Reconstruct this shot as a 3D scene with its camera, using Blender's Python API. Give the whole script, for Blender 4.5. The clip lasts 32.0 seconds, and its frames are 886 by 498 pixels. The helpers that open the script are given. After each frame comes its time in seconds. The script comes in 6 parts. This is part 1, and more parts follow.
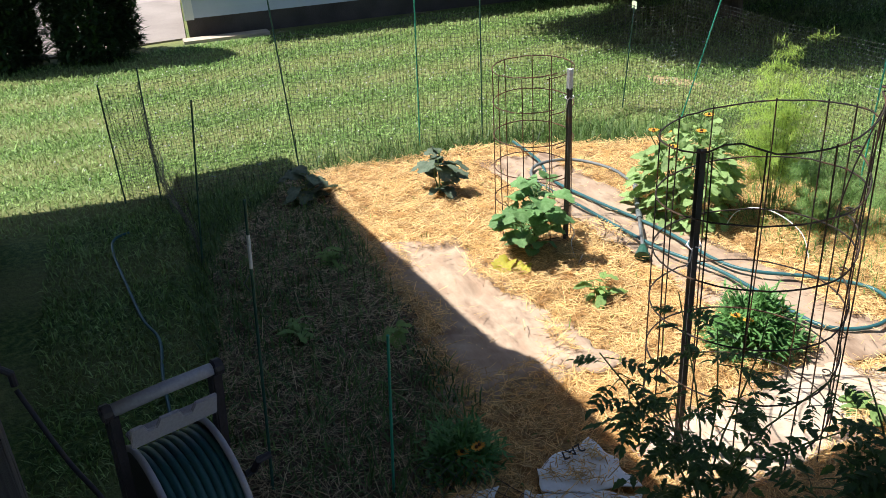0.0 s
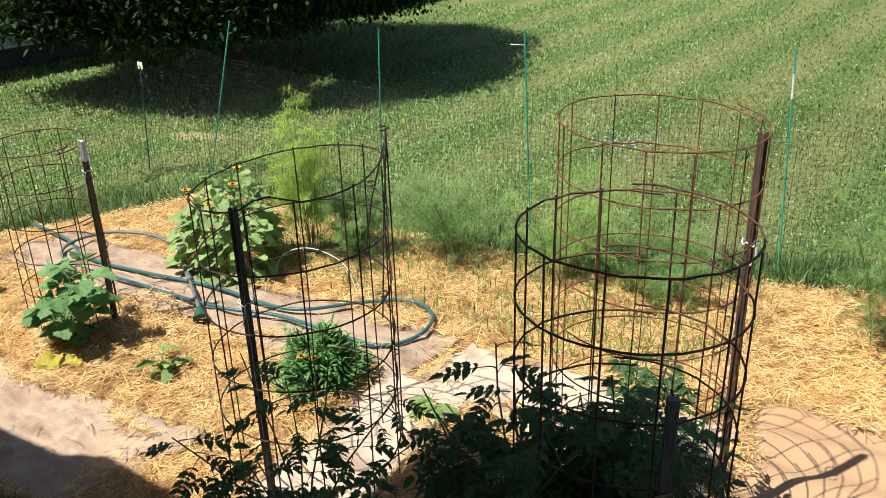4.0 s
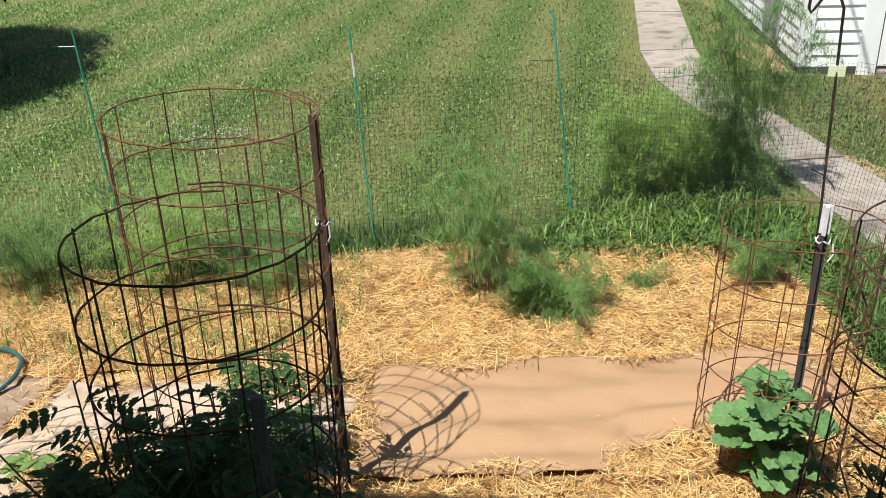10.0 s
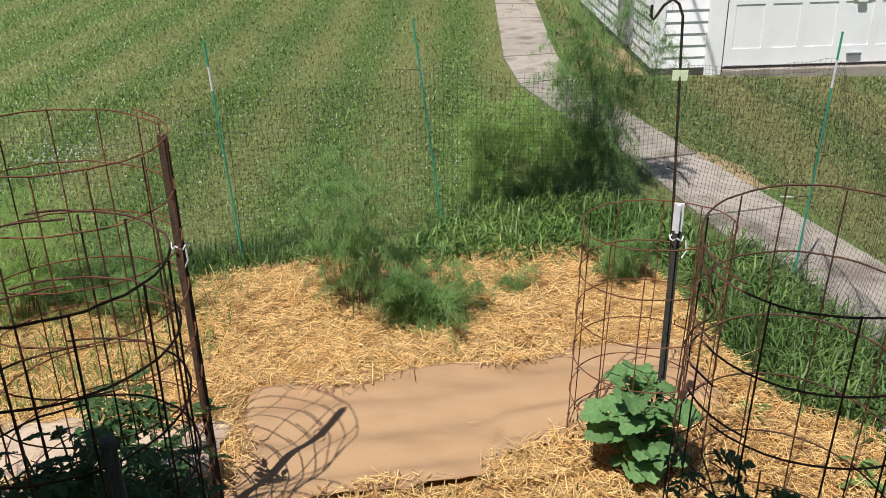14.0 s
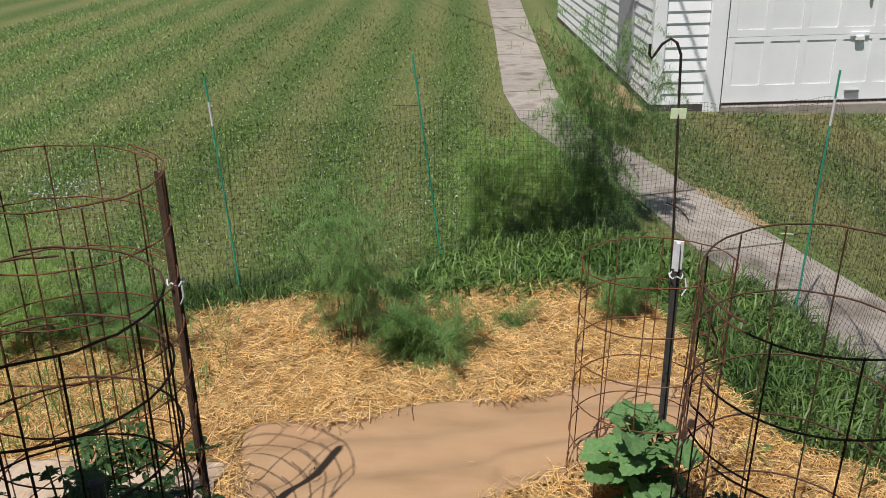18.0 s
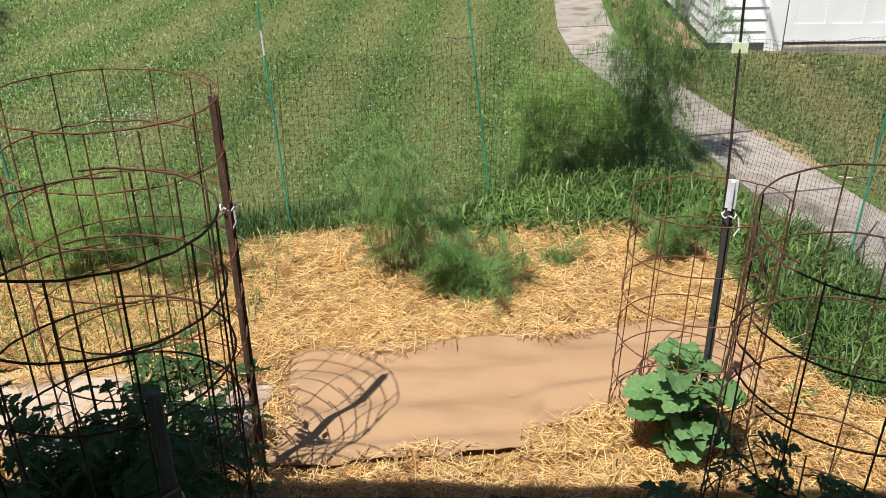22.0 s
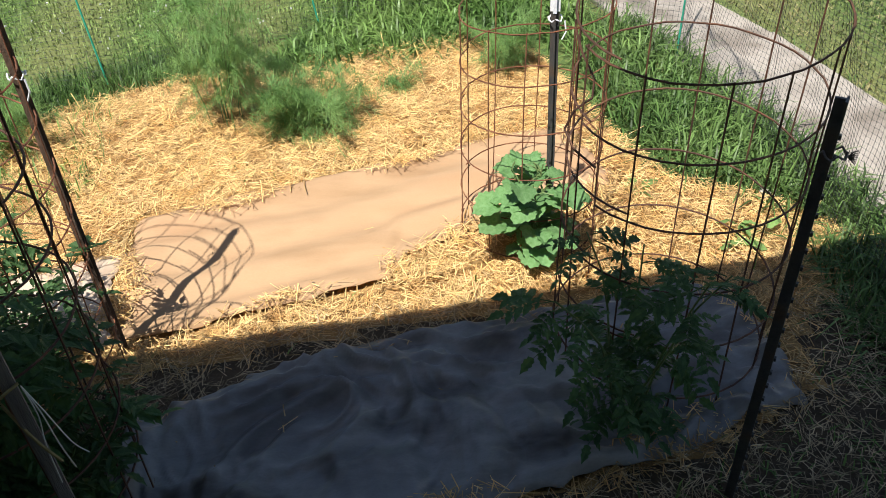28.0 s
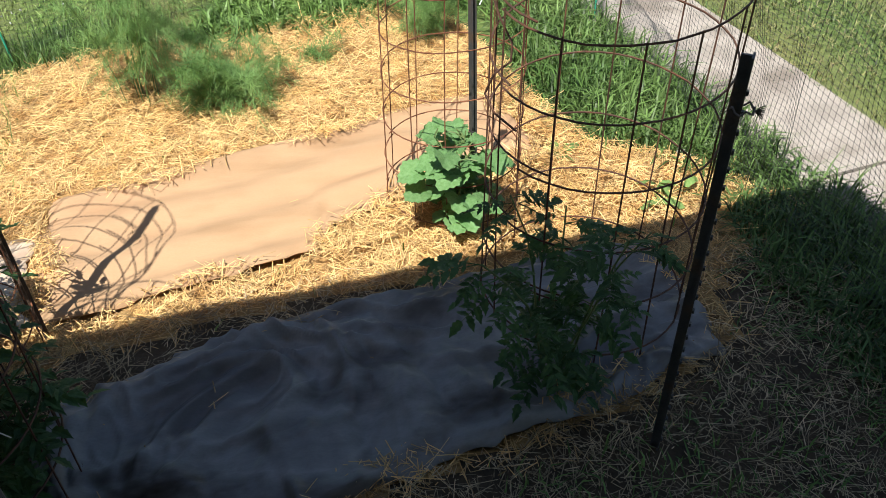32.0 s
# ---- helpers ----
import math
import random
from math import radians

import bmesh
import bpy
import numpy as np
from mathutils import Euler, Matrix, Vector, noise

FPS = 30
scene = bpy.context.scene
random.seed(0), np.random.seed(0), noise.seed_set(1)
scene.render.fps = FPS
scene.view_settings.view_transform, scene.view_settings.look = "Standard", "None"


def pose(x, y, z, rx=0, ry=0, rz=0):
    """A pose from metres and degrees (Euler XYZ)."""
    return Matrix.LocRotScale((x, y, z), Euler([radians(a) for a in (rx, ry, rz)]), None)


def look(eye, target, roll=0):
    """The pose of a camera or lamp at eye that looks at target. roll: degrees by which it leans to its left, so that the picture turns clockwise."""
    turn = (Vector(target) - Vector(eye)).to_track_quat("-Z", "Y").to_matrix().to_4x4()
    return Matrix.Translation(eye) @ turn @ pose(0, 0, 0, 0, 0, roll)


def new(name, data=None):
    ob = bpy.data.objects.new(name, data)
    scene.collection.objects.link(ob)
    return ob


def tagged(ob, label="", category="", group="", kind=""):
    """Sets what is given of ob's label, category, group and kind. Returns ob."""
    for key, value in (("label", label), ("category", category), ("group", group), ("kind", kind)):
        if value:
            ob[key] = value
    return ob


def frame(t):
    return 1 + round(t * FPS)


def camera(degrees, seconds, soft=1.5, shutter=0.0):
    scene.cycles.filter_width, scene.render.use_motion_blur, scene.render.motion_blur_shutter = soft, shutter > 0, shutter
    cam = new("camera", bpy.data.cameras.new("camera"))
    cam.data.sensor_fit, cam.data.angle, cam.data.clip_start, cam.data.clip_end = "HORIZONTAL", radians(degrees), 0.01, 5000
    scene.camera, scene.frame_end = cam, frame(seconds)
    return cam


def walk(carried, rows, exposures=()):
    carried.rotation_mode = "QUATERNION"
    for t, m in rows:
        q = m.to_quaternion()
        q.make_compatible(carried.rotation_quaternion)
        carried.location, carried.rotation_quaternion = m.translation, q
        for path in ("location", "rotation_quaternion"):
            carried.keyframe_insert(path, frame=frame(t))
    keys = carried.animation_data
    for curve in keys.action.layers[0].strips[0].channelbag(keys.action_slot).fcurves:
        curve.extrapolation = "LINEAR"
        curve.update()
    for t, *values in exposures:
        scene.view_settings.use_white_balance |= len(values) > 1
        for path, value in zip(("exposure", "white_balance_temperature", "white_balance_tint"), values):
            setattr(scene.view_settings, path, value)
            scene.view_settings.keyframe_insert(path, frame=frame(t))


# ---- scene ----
# ---- camera ----
cam = camera(55.8, 32.0, soft=0.8)
PATH = [
    (0, pose(-0.133, -0.209, 2.385, 0, 0, 70.32) @ pose(0, 0, 0, 63.83, 0, 0) @ pose(0, 0, 0, 0, 0, -3.68)),
    (0.5, pose(-0.133, -0.201, 2.387, 0, 0, 69.84) @ pose(0, 0, 0, 62.24, 0, 0) @ pose(0, 0, 0, 0, 0, -3.33)),
    (1, pose(-0.128, -0.190, 2.390, 0, 0, 67.27) @ pose(0, 0, 0, 60.98, 0, 0) @ pose(0, 0, 0, 0, 0, -3.30)),
    (1.5, pose(-0.124, -0.169, 2.392, 0, 0, 64.05) @ pose(0, 0, 0, 60.32, 0, 0) @ pose(0, 0, 0, 0, 0, -3.13)),
    (2, pose(-0.124, -0.155, 2.400, 0, 0, 60.84) @ pose(0, 0, 0, 60.51, 0, 0) @ pose(0, 0, 0, 0, 0, -1.30)),
    (2.5, pose(-0.128, -0.143, 2.411, 0, 0, 53.19) @ pose(0, 0, 0, 63.52, 0, 0) @ pose(0, 0, 0, 0, 0, -0.47)),
    (3, pose(-0.147, -0.175, 2.416, 0, 0, 46.42) @ pose(0, 0, 0, 66.01, 0, 0) @ pose(0, 0, 0, 0, 0, -1.15)),
    (3.5, pose(-0.157, -0.163, 2.412, 0, 0, 41.97) @ pose(0, 0, 0, 66.08, 0, 0) @ pose(0, 0, 0, 0, 0, -1.70)),
    (4, pose(-0.155, -0.141, 2.411, 0, 0, 37.57) @ pose(0, 0, 0, 65.74, 0, 0) @ pose(0, 0, 0, 0, 0, -1.71)),
    (4.5, pose(-0.144, -0.131, 2.414, 0, 0, 34.58) @ pose(0, 0, 0, 65.93, 0, 0) @ pose(0, 0, 0, 0, 0, -1.77)),
    (6.5, pose(-0.110, -0.104, 2.420, 0, 0, 30.09) @ pose(0, 0, 0, 66.44, 0, 0) @ pose(0, 0, 0, 0, 0, -2.59)),
    (7, pose(-0.098, -0.095, 2.423, 0, 0, 27.80) @ pose(0, 0, 0, 66.38, 0, 0) @ pose(0, 0, 0, 0, 0, -2.57)),
    (7.5, pose(-0.088, -0.083, 2.421, 0, 0, 25.45) @ pose(0, 0, 0, 65.44, 0, 0) @ pose(0, 0, 0, 0, 0, -2.65)),
    (8, pose(-0.080, -0.061, 2.418, 0, 0, 22.82) @ pose(0, 0, 0, 64.79, 0, 0) @ pose(0, 0, 0, 0, 0, -2.41)),
    (8.5, pose(-0.061, -0.050, 2.416, 0, 0, 20.24) @ pose(0, 0, 0, 64.68, 0, 0) @ pose(0, 0, 0, 0, 0, -2.39)),
    (9, pose(-0.044, -0.036, 2.414, 0, 0, 16.87) @ pose(0, 0, 0, 64.44, 0, 0) @ pose(0, 0, 0, 0, 0, -2.08)),
    (9.5, pose(-0.029, -0.024, 2.411, 0, 0, 13.08) @ pose(0, 0, 0, 64.25, 0, 0) @ pose(0, 0, 0, 0, 0, -1.43)),
    (10, pose(-0.018, -0.011, 2.407, 0, 0, 10.23) @ pose(0, 0, 0, 64.38, 0, 0) @ pose(0, 0, 0, 0, 0, -0.93)),
    (10.5, pose(-0.010, -0.006, 2.409, 0, 0, 8.20) @ pose(0, 0, 0, 64.38, 0, 0) @ pose(0, 0, 0, 0, 0, -0.61)),
    (11, pose(-0.006, 0.002, 2.409, 0, 0, 5.87) @ pose(0, 0, 0, 64.33, 0, 0) @ pose(0, 0, 0, 0, 0, -0.44)),
    (11.5, pose(0.006, 0.009, 2.409, 0, 0, 3.49) @ pose(0, 0, 0, 64.50, 0, 0) @ pose(0, 0, 0, 0, 0, -0.35)),
    (12, pose(0.013, 0.020, 2.409, 0, 0, 1.65) @ pose(0, 0, 0, 64.61, 0, 0) @ pose(0, 0, 0, 0, 0, -0.37)),
    (12.5, pose(0.022, 0.020, 2.410, 0, 0, 0.53) @ pose(0, 0, 0, 64.63, 0, 0) @ pose(0, 0, 0, 0, 0, -0.35)),
    (13, pose(0.023, 0.025, 2.411, 0, 0, 0.35) @ pose(0, 0, 0, 64.65, 0, 0) @ pose(0, 0, 0, 0, 0, -0.17)),
    (13.5, pose(0.026, 0.030, 2.414, 0, 0, 0.68) @ pose(0, 0, 0, 64.74, 0, 0) @ pose(0, 0, 0, 0, 0, -0.09)),
    (14, pose(0.030, 0.032, 2.415, 0, 0, 1.19) @ pose(0, 0, 0, 64.77, 0, 0) @ pose(0, 0, 0, 0, 0, -0.13)),
    (14.5, pose(0.031, 0.033, 2.416, 0, 0, 1.66) @ pose(0, 0, 0, 65.24, 0, 0) @ pose(0, 0, 0, 0, 0, -0.28)),
    (16.5, pose(0.044, 0.048, 2.421, 0, 0, 2.09) @ pose(0, 0, 0, 67.28, 0, 0) @ pose(0, 0, 0, 0, 0, -0.44)),
    (17, pose(0.038, 0.053, 2.421, 0, 0, 1.83) @ pose(0, 0, 0, 67.26, 0, 0) @ pose(0, 0, 0, 0, 0, -0.17)),
    (17.5, pose(0.035, 0.054, 2.421, 0, 0, 1.53) @ pose(0, 0, 0, 67.08, 0, 0) @ pose(0, 0, 0, 0, 0, 0.06)),
    (18, pose(0.037, 0.056, 2.420, 0, 0, 1.20) @ pose(0, 0, 0, 67.05, 0, 0) @ pose(0, 0, 0, 0, 0, 0.10)),
    (18.5, pose(0.036, 0.043, 2.423, 0, 0, 1.61) @ pose(0, 0, 0, 68.39, 0, 0) @ pose(0, 0, 0, 0, 0, -0.77)),
    (19, pose(0.035, 0.045, 2.413, 0, 0, 2.05) @ pose(0, 0, 0, 68.39, 0, 0) @ pose(0, 0, 0, 0, 0, -2.06)),
    (19.5, pose(0.028, 0.067, 2.402, 0, 0, 2.35) @ pose(0, 0, 0, 66.80, 0, 0) @ pose(0, 0, 0, 0, 0, -2.11)),
    (20, pose(0.021, 0.068, 2.402, 0, 0, 2.30) @ pose(0, 0, 0, 65.86, 0, 0) @ pose(0, 0, 0, 0, 0, -0.84)),
    (20.5, pose(0.016, 0.07, 2.405, 0, 0, 2.32) @ pose(0, 0, 0, 65.23, 0, 0) @ pose(0, 0, 0, 0, 0, 0.58)),
    (21, pose(0.019, 0.053, 2.402, 0, 0, 3.08) @ pose(0, 0, 0, 64.10, 0, 0) @ pose(0, 0, 0, 0, 0, 0.81)),
    (21.5, pose(0.024, 0.046, 2.401, 0, 0, 3.75) @ pose(0, 0, 0, 62.89, 0, 0) @ pose(0, 0, 0, 0, 0, 0.77)),
    (22, pose(0.029, 0.044, 2.398, 0, 0, 4.67) @ pose(0, 0, 0, 62.86, 0, 0) @ pose(0, 0, 0, 0, 0, 0.20)),
    (22.5, pose(0.032, 0.027, 2.401, 0, 0, 5.98) @ pose(0, 0, 0, 64.07, 0, 0) @ pose(0, 0, 0, 0, 0, -0.94)),
    (23, pose(0.040, 0.029, 2.402, 0, 0, 5.91) @ pose(0, 0, 0, 64.36, 0, 0) @ pose(0, 0, 0, 0, 0, -1.01)),
    (23.5, pose(0.039, 0.024, 2.402, 0, 0, 6.74) @ pose(0, 0, 0, 63.79, 0, 0) @ pose(0, 0, 0, 0, 0, -0.40)),
    (24, pose(0.036, 0.044, 2.392, 0, 0, 6.74) @ pose(0, 0, 0, 60.89, 0, 0) @ pose(0, 0, 0, 0, 0, -0.10)),
    (24.5, pose(0.048, 0.066, 2.385, 0, 0, 4.25) @ pose(0, 0, 0, 57.18, 0, 0) @ pose(0, 0, 0, 0, 0, -0.08)),
    (25, pose(0.050, 0.080, 2.381, 0, 0, 1.19) @ pose(0, 0, 0, 54.91, 0, 0) @ pose(0, 0, 0, 0, 0, 0.24)),
    (25.5, pose(0.051, 0.082, 2.385, 0, 0, -1.23) @ pose(0, 0, 0, 54.95, 0, 0) @ pose(0, 0, 0, 0, 0, 0.84)),
    (27.5, pose(0.088, 0.124, 2.379, 0, 0, -4.28) @ pose(0, 0, 0, 52.24, 0, 0) @ pose(0, 0, 0, 0, 0, -0.65)),
    (28, pose(0.107, 0.101, 2.368, 0, 0, -6.13) @ pose(0, 0, 0, 51.26, 0, 0) @ pose(0, 0, 0, 0, 0, -2.21)),
    (28.5, pose(0.123, 0.111, 2.361, 0, 0, -9.92) @ pose(0, 0, 0, 49.31, 0, 0) @ pose(0, 0, 0, 0, 0, -0.96)),
    (29, pose(0.117, 0.107, 2.365, 0, 0, -10.30) @ pose(0, 0, 0, 49.43, 0, 0) @ pose(0, 0, 0, 0, 0, 0.23)),
    (29.5, pose(0.108, 0.101, 2.369, 0, 0, -9.32) @ pose(0, 0, 0, 50.08, 0, 0) @ pose(0, 0, 0, 0, 0, 0.42)),
    (30, pose(0.107, 0.091, 2.373, 0, 0, -9.79) @ pose(0, 0, 0, 50.54, 0, 0) @ pose(0, 0, 0, 0, 0, 0.55)),
    (30.5, pose(0.105, 0.088, 2.371, 0, 0, -9.83) @ pose(0, 0, 0, 50.33, 0, 0) @ pose(0, 0, 0, 0, 0, 0.57)),
    (31, pose(0.104, 0.089, 2.367, 0, 0, -9.66) @ pose(0, 0, 0, 50.36, 0, 0) @ pose(0, 0, 0, 0, 0, -0.03)),
    (31.5, pose(0.104, 0.084, 2.364, 0, 0, -11.34) @ pose(0, 0, 0, 50.29, 0, 0) @ pose(0, 0, 0, 0, 0, -0.31)),
    (32, pose(0.115, 0.082, 2.359, 0, 0, -12.33) @ pose(0, 0, 0, 49.27, 0, 0) @ pose(0, 0, 0, 0, 0, -0.44)),
]
walk(cam, PATH, [(0, 0.90, 6350, 11), (1, 0.90, 6150, 10), (2, 0.88, 6450, 10), (4, 0.67, 6500, 10), (7, 0.60, 6400, 10), (9, 0.54, 6400, 10), (10, 0.37, 6500, 10), (13, 0.18, 6450, 11), (17, -0.17, 6450, 12), (20, -0.16, 6450, 12), (21, -0.07, 6500, 12), (22, 0.26, 6500, 11), (23, 0.12, 6500, 11), (24, 0.20, 6550, 11), (25, 0.38, 6500, 10), (28, 0.68, 6400, 9), (32, 0.73, 6400, 9)])

# ---- light ----
SUN_EL, SUN_DIR = radians(62.9), Vector((-0.532, -0.847, 0)).normalized()
world = bpy.data.worlds.new("world")
scene.world = world
world.use_nodes = True
_n, _l = world.node_tree.nodes, world.node_tree.links
_sky = _n.new("ShaderNodeTexSky")
_sky.sky_type, _sky.sun_disc = "NISHITA", False
_sky.ozone_density = 2.5
_sky.sun_elevation, _sky.sun_rotation = SUN_EL, math.atan2(SUN_DIR.x, SUN_DIR.y)
_bg = _n["Background"]
_bg.inputs["Strength"].default_value = 0.072
_l.new(_sky.outputs["Color"], _bg.inputs["Color"])
_ld = bpy.data.lights.new("sun", "SUN")
_ld.energy, _ld.angle, _ld.color = 5.0, radians(0.53), (1.0, 0.965, 0.91)
sun = new("sun", _ld)
_to = Vector((SUN_DIR.x * math.cos(SUN_EL), SUN_DIR.y * math.cos(SUN_EL), math.sin(SUN_EL)))
sun.matrix_world = look(_to * 40, (0, 0, 0))


# ---- materials ----
MATS = {}


def material(name, base, rough=0.8, vary=(), scale=8.0, fine=120.0, fine_amount=0.25, bump=0.3, bump_scale=None, metal=0.0,
             spread=0.12, per="object", thin=0.0, stretch=(1, 1, 1), spec=0.35):
    """Principled surface with stains at a large scale, grain at a fine one, and a shift from piece to piece."""
    m = bpy.data.materials.new(name)
    m.use_nodes = True
    nt = m.node_tree
    n, l = nt.nodes, nt.links
    b = n["Principled BSDF"]
    b.inputs["Roughness"].default_value, b.inputs["Metallic"].default_value = rough, metal
    b.inputs["Specular IOR Level"].default_value = spec
    co = n.new("ShaderNodeTexCoord")
    mp = n.new("ShaderNodeMapping")
    mp.inputs["Scale"].default_value = stretch
    l.new(co.outputs["Object"], mp.inputs["Vector"])
    big = n.new("ShaderNodeTexNoise")
    big.inputs["Scale"].default_value, big.inputs["Detail"].default_value = scale, 6
    small = n.new("ShaderNodeTexNoise")
    small.inputs["Scale"].default_value, small.inputs["Detail"].default_value = fine, 4
    for k in (big, small):
        l.new(mp.outputs["Vector"], k.inputs["Vector"])
    ramp = n.new("ShaderNodeValToRGB")
    cols = [base, *vary] if vary else [base, tuple(c * 0.75 for c in base)]
    r = ramp.color_ramp
    r.elements[0].position, r.elements[1].position = 0.34, 0.68
    r.elements[0].color, r.elements[1].color = (*cols[0], 1), (*cols[-1], 1)
    for k, c in enumerate(cols[1:-1]):
        e = r.elements.new(0.34 + 0.34 * (k + 1) / (len(cols) - 1))
        e.color = (*c, 1)
    l.new(big.outputs["Fac"], ramp.inputs["Fac"])
    hsv = n.new("ShaderNodeHueSaturation")
    l.new(ramp.outputs["Color"], hsv.inputs["Color"])
    rnd = n.new("ShaderNodeObjectInfo").outputs["Random"] if per == "object" else n.new("ShaderNodeNewGeometry").outputs["Random Per Island"]
    add = n.new("ShaderNodeMath")
    add.operation = "ADD"
    f1 = n.new("ShaderNodeMapRange")
    f1.inputs["To Min"].default_value, f1.inputs["To Max"].default_value = 1 - fine_amount, 1 + fine_amount
    l.new(small.outputs["Fac"], f1.inputs["Value"])
    f2 = n.new("ShaderNodeMapRange")
    f2.inputs["To Min"].default_value, f2.inputs["To Max"].default_value = -spread, spread
    l.new(rnd, f2.inputs["Value"])
    l.new(f1.outputs["Result"], add.inputs[0])
    l.new(f2.outputs["Result"], add.inputs[1])
    l.new(add.outputs["Value"], hsv.inputs["Value"])
    l.new(hsv.outputs["Color"], b.inputs["Base Color"])
    if bump:
        bp = n.new("ShaderNodeBump")
        bp.inputs["Strength"].default_value, bp.inputs["Distance"].default_value = bump, 0.01
        tex = small
        if bump_scale:
            tex = n.new("ShaderNodeTexNoise")
            tex.inputs["Scale"].default_value, tex.inputs["Detail"].default_value = bump_scale, 5
            l.new(mp.outputs["Vector"], tex.inputs["Vector"])
        l.new(tex.outputs["Fac"], bp.inputs["Height"])
        l.new(bp.outputs["Normal"], b.inputs["Normal"])
    if thin:
        tr = n.new("ShaderNodeBsdfTranslucent")
        mix = n.new("ShaderNodeMixShader")
        mix.inputs["Fac"].default_value = thin
        l.new(hsv.outputs["Color"], tr.inputs["Color"])
        l.new(b.outputs["BSDF"], mix.inputs[1])
        l.new(tr.outputs["BSDF"], mix.inputs[2])
        l.new(mix.outputs["Shader"], n["Material Output"].inputs["Surface"])
    MATS[name] = m
    return m


STRIPE = 0


def striped(m, dry_colour, amount):
    """Lays mower stripes and dry patches over a grass material."""
    n, l = m.node_tree.nodes, m.node_tree.links
    b = n["Principled BSDF"]
    src = b.inputs["Base Color"].links[0].from_socket
    co = n.new("ShaderNodeTexCoord")
    mp = n.new("ShaderNodeMapping")
    mp.inputs["Rotation"].default_value = (0, 0, radians(STRIPE))
    l.new(co.outputs["Object"], mp.inputs["Vector"])
    wv = n.new("ShaderNodeTexWave")
    wv.inputs["Scale"].default_value, wv.inputs["Distortion"].default_value, wv.inputs["Detail"].default_value = 0.26, 0.8, 2
    wv.inputs["Detail Scale"].default_value = 0.6
    l.new(mp.outputs["Vector"], wv.inputs["Vector"])
    dry = n.new("ShaderNodeTexNoise")
    dry.inputs["Scale"].default_value, dry.inputs["Detail"].default_value = 0.35, 9
    dry.inputs["Roughness"].default_value = 0.65
    l.new(mp.outputs["Vector"], dry.inputs["Vector"])
    mul = n.new("ShaderNodeMath")
    mul.operation = "MULTIPLY"
    half = n.new("ShaderNodeMapRange")
    half.inputs["To Min"].default_value = 0.15
    l.new(wv.outputs["Fac"], half.inputs["Value"])
    l.new(half.outputs["Result"], mul.inputs[0])
    l.new(dry.outputs["Fac"], mul.inputs[1])
    rng_ = n.new("ShaderNodeMapRange")
    rng_.inputs["From Min"].default_value, rng_.inputs["From Max"].default_value = 0.10, 0.55
    rng_.inputs["To Max"].default_value = amount
    l.new(mul.outputs["Value"], rng_.inputs["Value"])
    mix = n.new("ShaderNodeMixRGB")
    l.new(rng_.outputs["Result"], mix.inputs["Fac"])
    l.new(src, mix.inputs["Color1"])
    mix.inputs["Color2"].default_value = (*dry_colour, 1)
    for k in [x.to_socket for x in src.links if x.to_node.name != mix.name]:
        l.new(mix.outputs["Color"], k)
    return m


striped(material("lawn", (0.0372, 0.068, 0.016), 0.9, ((0.0775, 0.125, 0.028), (0.155, 0.19, 0.055)), scale=24, fine=75, fine_amount=0.6, bump=1.0, bump_scale=60), (0.217, 0.2, 0.08), 0.60)
striped(material("blade", (0.062, 0.125, 0.026), 0.5, ((0.14, 0.228, 0.053), (0.341, 0.43, 0.16)), scale=20, fine=9, fine_amount=0.3, bump=0, spread=0.55, per="island", thin=0.3, spec=0.3), (0.325, 0.31, 0.125), 0.45)
striped(material("blade_pale", (0.116, 0.22, 0.052), 0.5, ((0.222, 0.35, 0.10), (0.36, 0.48, 0.185)), scale=20, fine=9, fine_amount=0.3, bump=0, spread=0.5, per="island", thin=0.35, spec=0.3), (0.38, 0.39, 0.165), 0.42)
striped(material("blade_dry", (0.0825, 0.12, 0.036), 0.45, ((0.143, 0.175, 0.06), (0.374, 0.32, 0.16)), scale=20, fine=9, fine_amount=0.3, bump=0, spread=0.55, per="island", thin=0.25, spec=0.3), (0.297, 0.235, 0.1), 0.4)
material("lily_mid", (0.10, 0.185, 0.045), 0.42, ((0.19, 0.29, 0.08),), scale=1.5, fine=9, fine_amount=0.2, bump=0, spread=0.5, per="island", thin=0.3)
material("lily", (0.116, 0.215, 0.046), 0.45, ((0.204, 0.32, 0.085),), scale=1.5, fine=9, fine_amount=0.2, bump=0, spread=0.45, per="island", thin=0.3)
material("grass_dark", (0.0726, 0.138, 0.035), 0.45, ((0.154, 0.24, 0.07),), scale=3, fine=9, fine_amount=0.3, bump=0, spread=0.55, per="island", thin=0.3)
material("fern_mid", (0.264, 0.41, 0.11), 0.6, ((0.363, 0.52, 0.16),), scale=2, fine=9, fine_amount=0.2, bump=0, spread=0.3, per="island", thin=0.45)
material("fern", (0.182, 0.32, 0.1), 0.6, ((0.275, 0.42, 0.15),), scale=2, fine=9, fine_amount=0.2, bump=0, spread=0.3, per="island", thin=0.5)
material("fern_light", (0.36, 0.50, 0.10), 0.6, ((0.46, 0.60, 0.15),), scale=2, fine=9, fine_amount=0.2, bump=0, spread=0.25, per="island", thin=0.5)
material("tree_leaf", (0.020, 0.042, 0.011), 0.7, ((0.034, 0.066, 0.016),), scale=0.6, fine=9, fine_amount=0.2, bump=0, spread=0.25, per="island", thin=0.2, spec=0.12)
material("cedar", (0.018, 0.045, 0.014), 0.7, ((0.04, 0.085, 0.022),), scale=2, fine=9, fine_amount=0.2, bump=0, spread=0.25, per="island", thin=0.15)
